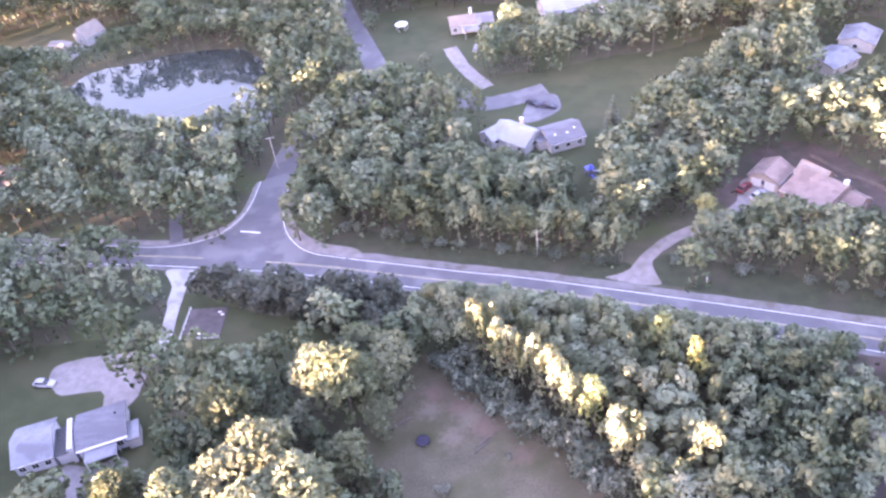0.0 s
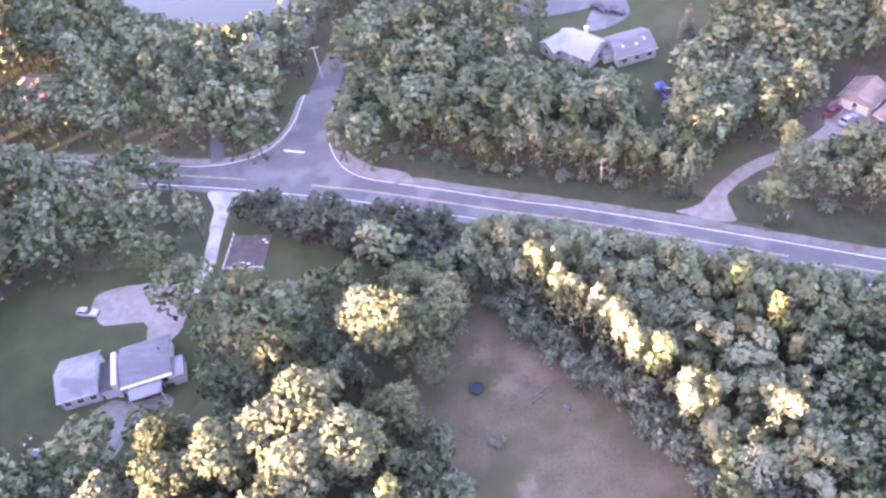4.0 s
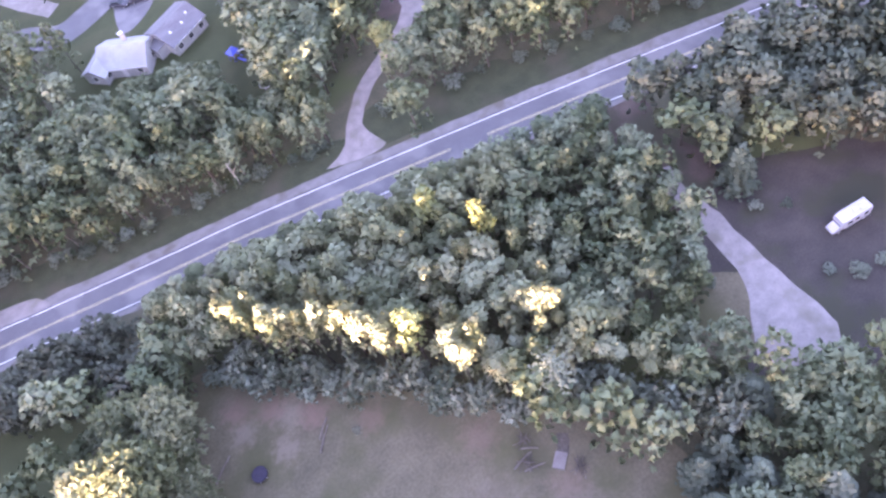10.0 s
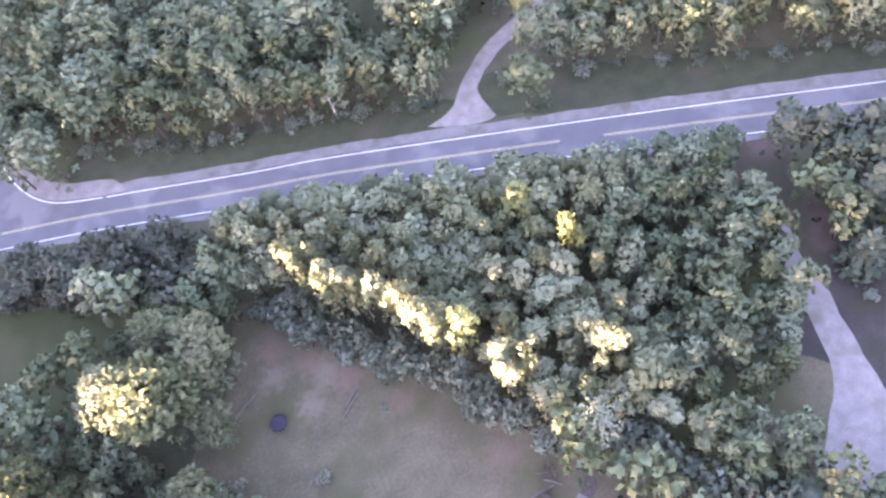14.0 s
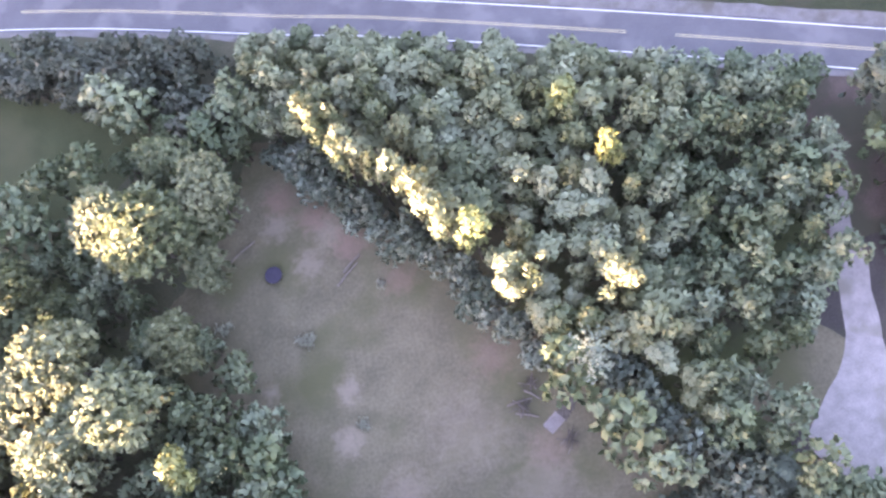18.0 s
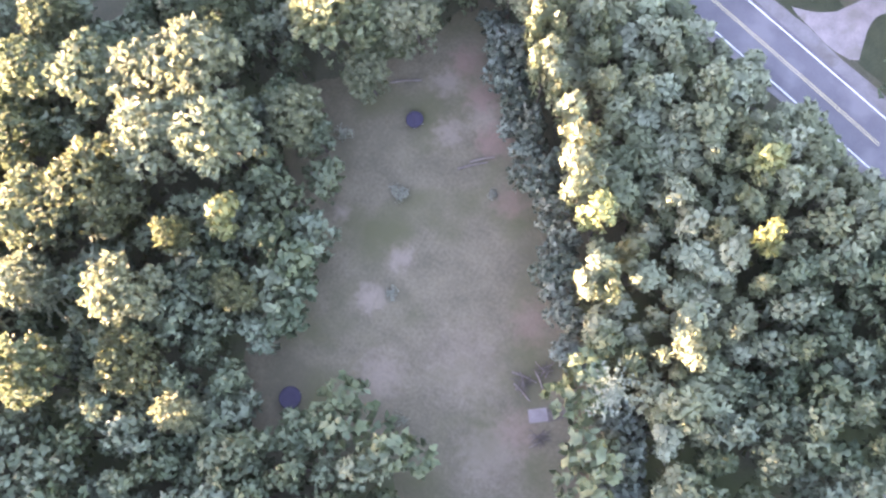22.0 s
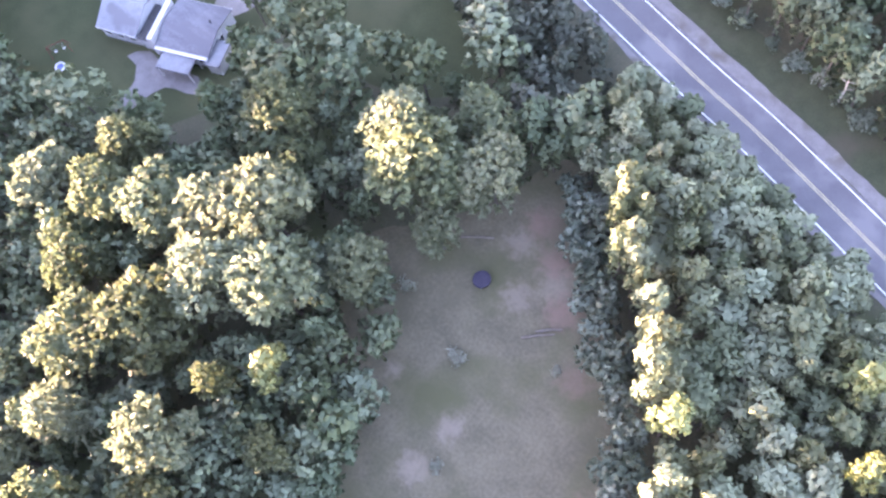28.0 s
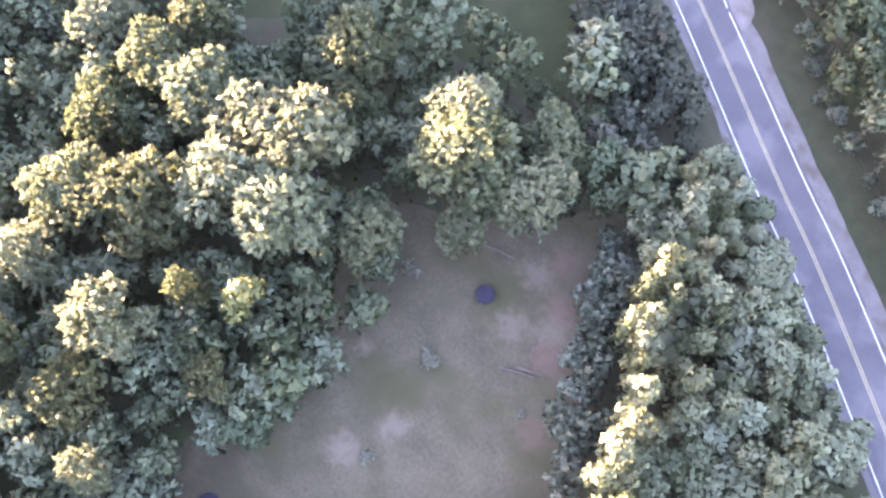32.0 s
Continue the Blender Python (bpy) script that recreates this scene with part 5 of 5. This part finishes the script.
BLUE = material("blue_plastic", (0.06, 0.08, 0.4), (0.09, 0.12, 0.5), 0.5, 2.0, 8.0)
play = thing("play_frame", pose(41.2, 176.6, 0.02, 0, 0, 20), "bright blue play frame with white slide on the lawn", "play frame")
for sx in (-1, 1):
    for sy in (-1, 1):
        part("post", tube(bmesh.new(), (sx * 0.8, sy * 0.8, 0), (sx * 0.7, sy * 0.7, 2.2), 0.06), BLUE, play)
bm = bmesh.new()
bmesh.ops.create_cone(bm, cap_ends=True, segments=4, radius1=1.5, radius2=0.1, depth=0.8, matrix=Matrix.Translation((0, 0, 2.5)) @ Matrix.Rotation(radians(45), 4, "Z"))
part("canopy", bm, BLUE, play)
part("platform", box(bmesh.new(), (1.6, 1.6, 0.08), (0, 0, 1.1), 0.02), TIMBER, play)
bm = box(bmesh.new(), (2.2, 0.5, 0.06), (0, 0, 0), 0.02)
bm.transform(Matrix.Translation((1.7, 0, 0.6)) @ Matrix.Rotation(radians(28), 4, "Y"))
part("slide", bm, TRIM, play)
part("swing_seat", box(bmesh.new(), (0.5, 2.4, 0.06), (0, -1.9, 0.55), 0.02), BLUE, play)
part("beam", tube(bmesh.new(), (0, -0.7, 2.0), (0, -3.0, 2.0), 0.05), BLUE, play)

swing = thing("swing_set", pose(-78.2, 97.2, 0.02, 0, 0, 60), "red swing set with white seats on the dim lawn", "swing set")
part("top_bar", tube(bmesh.new(), (-1.5, 0, 2.1), (1.5, 0, 2.1), 0.05), CAR_RED, swing)
for sx in (-1, 1):
    for sy in (-1, 1):
        part("leg", tube(bmesh.new(), (sx * 1.6, sy * 0.9, 0), (sx * 1.45, 0, 2.1), 0.045), CAR_RED, swing)
for x in (-0.7, 0.7):
    s = part("seat", box(bmesh.new(), (0.5, 0.3, 0.06), (x, 0, 0.5), 0.02), TRIM, swing)
    for d in (-0.2, 0.2):
        part("chain", tube(bmesh.new(), (x + d, 0, 0.5), (x + d, 0, 2.1), 0.015, 5), STEEL, s)
tub = thing("paddling_pool", pose(-76.2, 95.0, 0.02), "small white round tub on the lawn", "tub")
bm = ring(bmesh.new(), 0.75, 0.16, 0.16)
part("wall", bm, TRIM, tub)
bm = bmesh.new()
bmesh.ops.create_cone(bm, cap_ends=True, segments=24, radius1=0.7, radius2=0.7, depth=0.05, matrix=Matrix.Translation((0, 0, 0.1)))
part("base", bm, BLUE, tub)

canopy = thing("gazebo", pose(-5.1, 267.4, 0.02), "white round garden canopy on the far lawn", "gazebo")
bm = bmesh.new()
bmesh.ops.create_cone(bm, cap_ends=True, segments=16, radius1=2.1, radius2=0.4, depth=0.9, matrix=Matrix.Translation((0, 0, 2.6)))
part("roof", bm, TRIM, canopy)
for k in range(6):
    a = math.pi * k / 3
    part("post", tube(bmesh.new(), (1.8 * math.cos(a), 1.8 * math.sin(a), 0), (1.8 * math.cos(a), 1.8 * math.sin(a), 2.2), 0.06), TRIM, canopy)

plot = thing("garden_plot", pose(-46.0, 138.4, 0, 0, 0, -3), "fenced plot of dark bare soil with pale rails", "garden")
part("soil", box(bmesh.new(), (8.2, 9.2, 0.16), (0, 0, 0.06), 0.05), SOIL, plot)
for x0, y0, x1, y1 in ((-4.2, -4.7, 4.2, -4.7), (-4.2, -4.7, -4.2, 4.7)):
    n = 6
    for k in range(n + 1):
        x, y = x0 + (x1 - x0) * k / n, y0 + (y1 - y0) * k / n
        part("post", box(bmesh.new(), (0.1, 0.1, 0.9), (x, y, 0.45)), TRIM, plot)
    for z in (0.4, 0.8):
        part("rail", tube(bmesh.new(), (x0, y0, z), (x1, y1, z), 0.05, 6), TRIM, plot)
for x, y in ((2.6, 3.0), (3.3, 2.2), (-0.5, -3.2), (0.8, -3.4)):
    part("pot", box(bmesh.new(), (0.7, 0.45, 0.3), (x, y, 0.28), 0.08), TRIM, plot)

fence = thing("fence", Matrix.Identity(4), "dark weathered board fence behind the brown house", "fence")
line = smooth_line([(92.5, 174), (93.9, 171.8), (97.1, 165.8), (101.3, 161.5), (105, 154.6), (107, 148.5)], 2.0)
for a, b in zip(line, line[1:]):
    part("post", box(bmesh.new(), (0.12, 0.12, 1.25), (a.x, a.y, 0.62)), TIMBER, fence)
    d = b - a
    for z in (0.3, 0.65, 1.0):
        part("board", box(bmesh.new(), (d.length, 0.04, 0.32), ((a.x + b.x) / 2, (a.y + b.y) / 2, z), 0, math.degrees(math.atan2(d.y, d.x))), TIMBER, fence)

# ---- roadside things ----
def utility_pole(x, y, high, turn, label):
    t = thing("utility_pole", pose(x, y, 0, 0, 0, turn), label, "utility pole")
    verts, faces = [], []
    limb(verts, faces, (0, 0, -0.3), (0, 0, high), 0.17, 0.11, 10)
    part("pole", mesh_from("pole", verts, faces, PALEBARK), None, t)
    arm = part("crossarm", box(bmesh.new(), (2.4, 0.12, 0.14), (0, 0.1, high - 0.5), 0.02), PALEBARK, t)
    for k in (-1.05, -0.4, 0.4, 1.05):
        part("insulator", tube(bmesh.new(), (k, 0.1, high - 0.43), (k, 0.1, high - 0.2), 0.06), TRIM, arm)


utility_pole(-37.4, 194.6, 9.5, 10, "pale wooden utility pole with a crossarm above the trees")
post = thing("sign_post", pose(111.4, 115.2, 0), "dark post with a small white sign on the verge", "sign")
part("pole", tube(bmesh.new(), (0, 0, -0.2), (0, 0, 5.6), 0.1), TIMBER, post)
part("plate", box(bmesh.new(), (0.7, 0.06, 0.8), (0, -0.12, 5.2), 0.02), TRIM, post)
post = thing("sign_post", pose(-45.2, 174.6, 0, 0, 0, 30), "small white road sign on a thin post", "sign")
part("pole", tube(bmesh.new(), (0, 0, -0.2), (0, 0, 2.1), 0.04), STEEL, post)
part("plate", box(bmesh.new(), (0.75, 0.04, 0.75), (0, -0.05, 1.8), 0.02), TRIM, post)
mail = thing("mailbox", pose(58.1, 135.4, 0, 0, 0, -20), "white mailbox on a post beside the road", "mailbox")
part("post", box(bmesh.new(), (0.12, 0.12, 1.05), (0, 0, 0.5), 0.01), TRIM, mail)
bm = box(bmesh.new(), (0.3, 0.6, 0.3), (0, 0, 1.15), 0.08)
part("box", bm, TRIM, mail)

snag = thing("dead_tree", pose(25.4, 149.4, 0), "pale bare dead trunk leaning at the wood's edge", "dead tree")
verts, faces = [], []
pts = [(0, 0, -0.2), (0.1, -0.5, 3.0), (0.0, -1.6, 6.4), (-0.1, -3.0, 9.6)]
for k in range(3):
    limb(verts, faces, pts[k], pts[k + 1], 0.2 - 0.045 * k, 0.155 - 0.045 * k, 8)
part("trunk", mesh_from("trunk", verts, faces, PALEBARK), None, snag)
for k, (a, b) in enumerate((((0.05, -1.0, 4.6), (1.1, -1.6, 6.2)), ((0, -1.9, 7.2), (-1.0, -2.4, 8.4)), ((0, -2.4, 8.2), (0.8, -2.9, 9.4)))):
    v, f = [], []
    limb(v, f, a, b, 0.07, 0.02, 6)
    part("branch", mesh_from("branch", v, f, PALEBARK), None, snag)

# ---- the clearing: bare patches, slab, logs and weeds ----
slab = thing("concrete_slab", pose(33.1, 75.0, 0, 0, 0, 35), "pale concrete slab at the clearing's edge", "slab")
part("slab", box(bmesh.new(), (2.4, 1.7, 0.24), (0, 0, 0.06), 0.05), CONCRETE, slab)


sheet = thing("tarpaulin", pose(35.0, 76.4, 0, 0, 0, 50), "crumpled dark brown tarpaulin beside the concrete slab", "tarpaulin")
bm = bmesh.new()
bmesh.ops.create_grid(bm, x_segments=10, y_segments=7, size=1, matrix=Matrix.Diagonal((1.5, 0.8, 1, 1)))
for v in bm.verts:
    v.co += Vector((noise.noise(v.co * 1.3), noise.noise(v.co * 1.3 + Vector((4, 0, 0))), 0)) * 0.25
    v.co.z = 0.08 + 0.12 * abs(noise.noise(v.co * 2.2))
part("cloth", bm, BARK, sheet)


def log(x, y, long, turn, rad=0.16):
    t = thing("log", pose(x, y, rad + 0.02, 0, 0, turn), "weathered fallen log lying in the dry grass", "log", "logs in the clearing")
    v, f = [], []
    limb(v, f, (-long / 2, 0, 0), (0, 0.1, 0.02), rad, rad * 0.9, 8)
    limb(v, f, (0, 0.1, 0.02), (long / 2, 0, 0), rad * 0.9, rad * 0.7, 8)
    part("trunk", mesh_from("trunk", v, f, TIMBER), None, t)


for x, y, long, turn in ((10.2, 100.4, 4.2, 40), (11.0, 101.8, 3.4, 38), (30.0, 76.6, 3.0, -20), (29.4, 78.4, 3.4, 5), (31.2, 79.0, 2.4, -40), (-4.0, 107.2, 4.5, 30)):
    log(x, y, long, turn)


def brush_pile(x, y, turn, seed):
    t = thing("brush_pile", pose(x, y, 0.02, 0, 0, turn), "heap of brown cut branches at the clearing's edge", "brush pile", "brush piles")
    r = random.Random(seed)
    for k in range(14):
        a, w = r.uniform(0, 6.28), r.uniform(0.7, 1.5)
        v, f = [], []
        cx, cy, z = r.uniform(-0.5, 0.5), r.uniform(-0.4, 0.4), 0.1 + 0.05 * k
        limb(v, f, (cx - math.cos(a) * w, cy - math.sin(a) * w, z * 0.6), (cx + math.cos(a) * w, cy + math.sin(a) * w, z + 0.15), 0.06, 0.025, 6)
        part("branch", mesh_from("branch", v, f, BARK if k % 3 else TIMBER), None, t)


for x, y, turn, seed in ((29.6, 77.8, 10, 1), (34.6, 72.6, 70, 2), (31.4, 80.4, 130, 3)):
    brush_pile(x, y, turn, seed)
for x, y, high, wide in ((3.2, 92.6, 1.2, 1.3), (14.6, 97.9, 0.6, 0.7), (9.0, 80.0, 0.6, 0.9), (18.0, 66.0, 0.9, 1.1), (-8.0, 96.5, 1.2, 1.1)):
    plant("weed", x, y, high, wide, "", "weeds in the clearing")
for x, y, high, wide in ((80.5, 83.0, 1.4, 1.2), (84.0, 80.2, 1.0, 0.9), (82.0, 66.0, 1.6, 1.5), (85.5, 65.0, 1.2, 1.2), (88.0, 63.0, 1.4, 1.3), (79.5, 69.0, 1.0, 1.0), (93.0, 66.0, 1.3, 1.2), (68.0, 83.0, 1.6, 1.3), (66.5, 79.0, 1.2, 1.1), (-62.5, 149.0, 2.0, 2.2), (-60.0, 147.5, 1.8, 1.8)):
    plant("shrub", x, y, high, wide, "low grey-green bush on the dim yard", "yard bushes")
bushes = random.Random(8)
for line in (smooth_line([(-17, 165), (-8, 161.5), (9, 154.2), (26, 149.2), (41, 143.8)], 3.6), smooth_line([(54, 142.5), (66, 137.5), (83, 130), (100, 121.5), (118, 113)], 5.0)):
    for q in line:
        plant("shrub", q.x + bushes.uniform(-0.8, 0.8), q.y + bushes.uniform(-1.2, 0.6), bushes.uniform(1.4, 3.2), bushes.uniform(1.1, 2.0), "low bush at the foot of the roadside wood", "verge bushes")
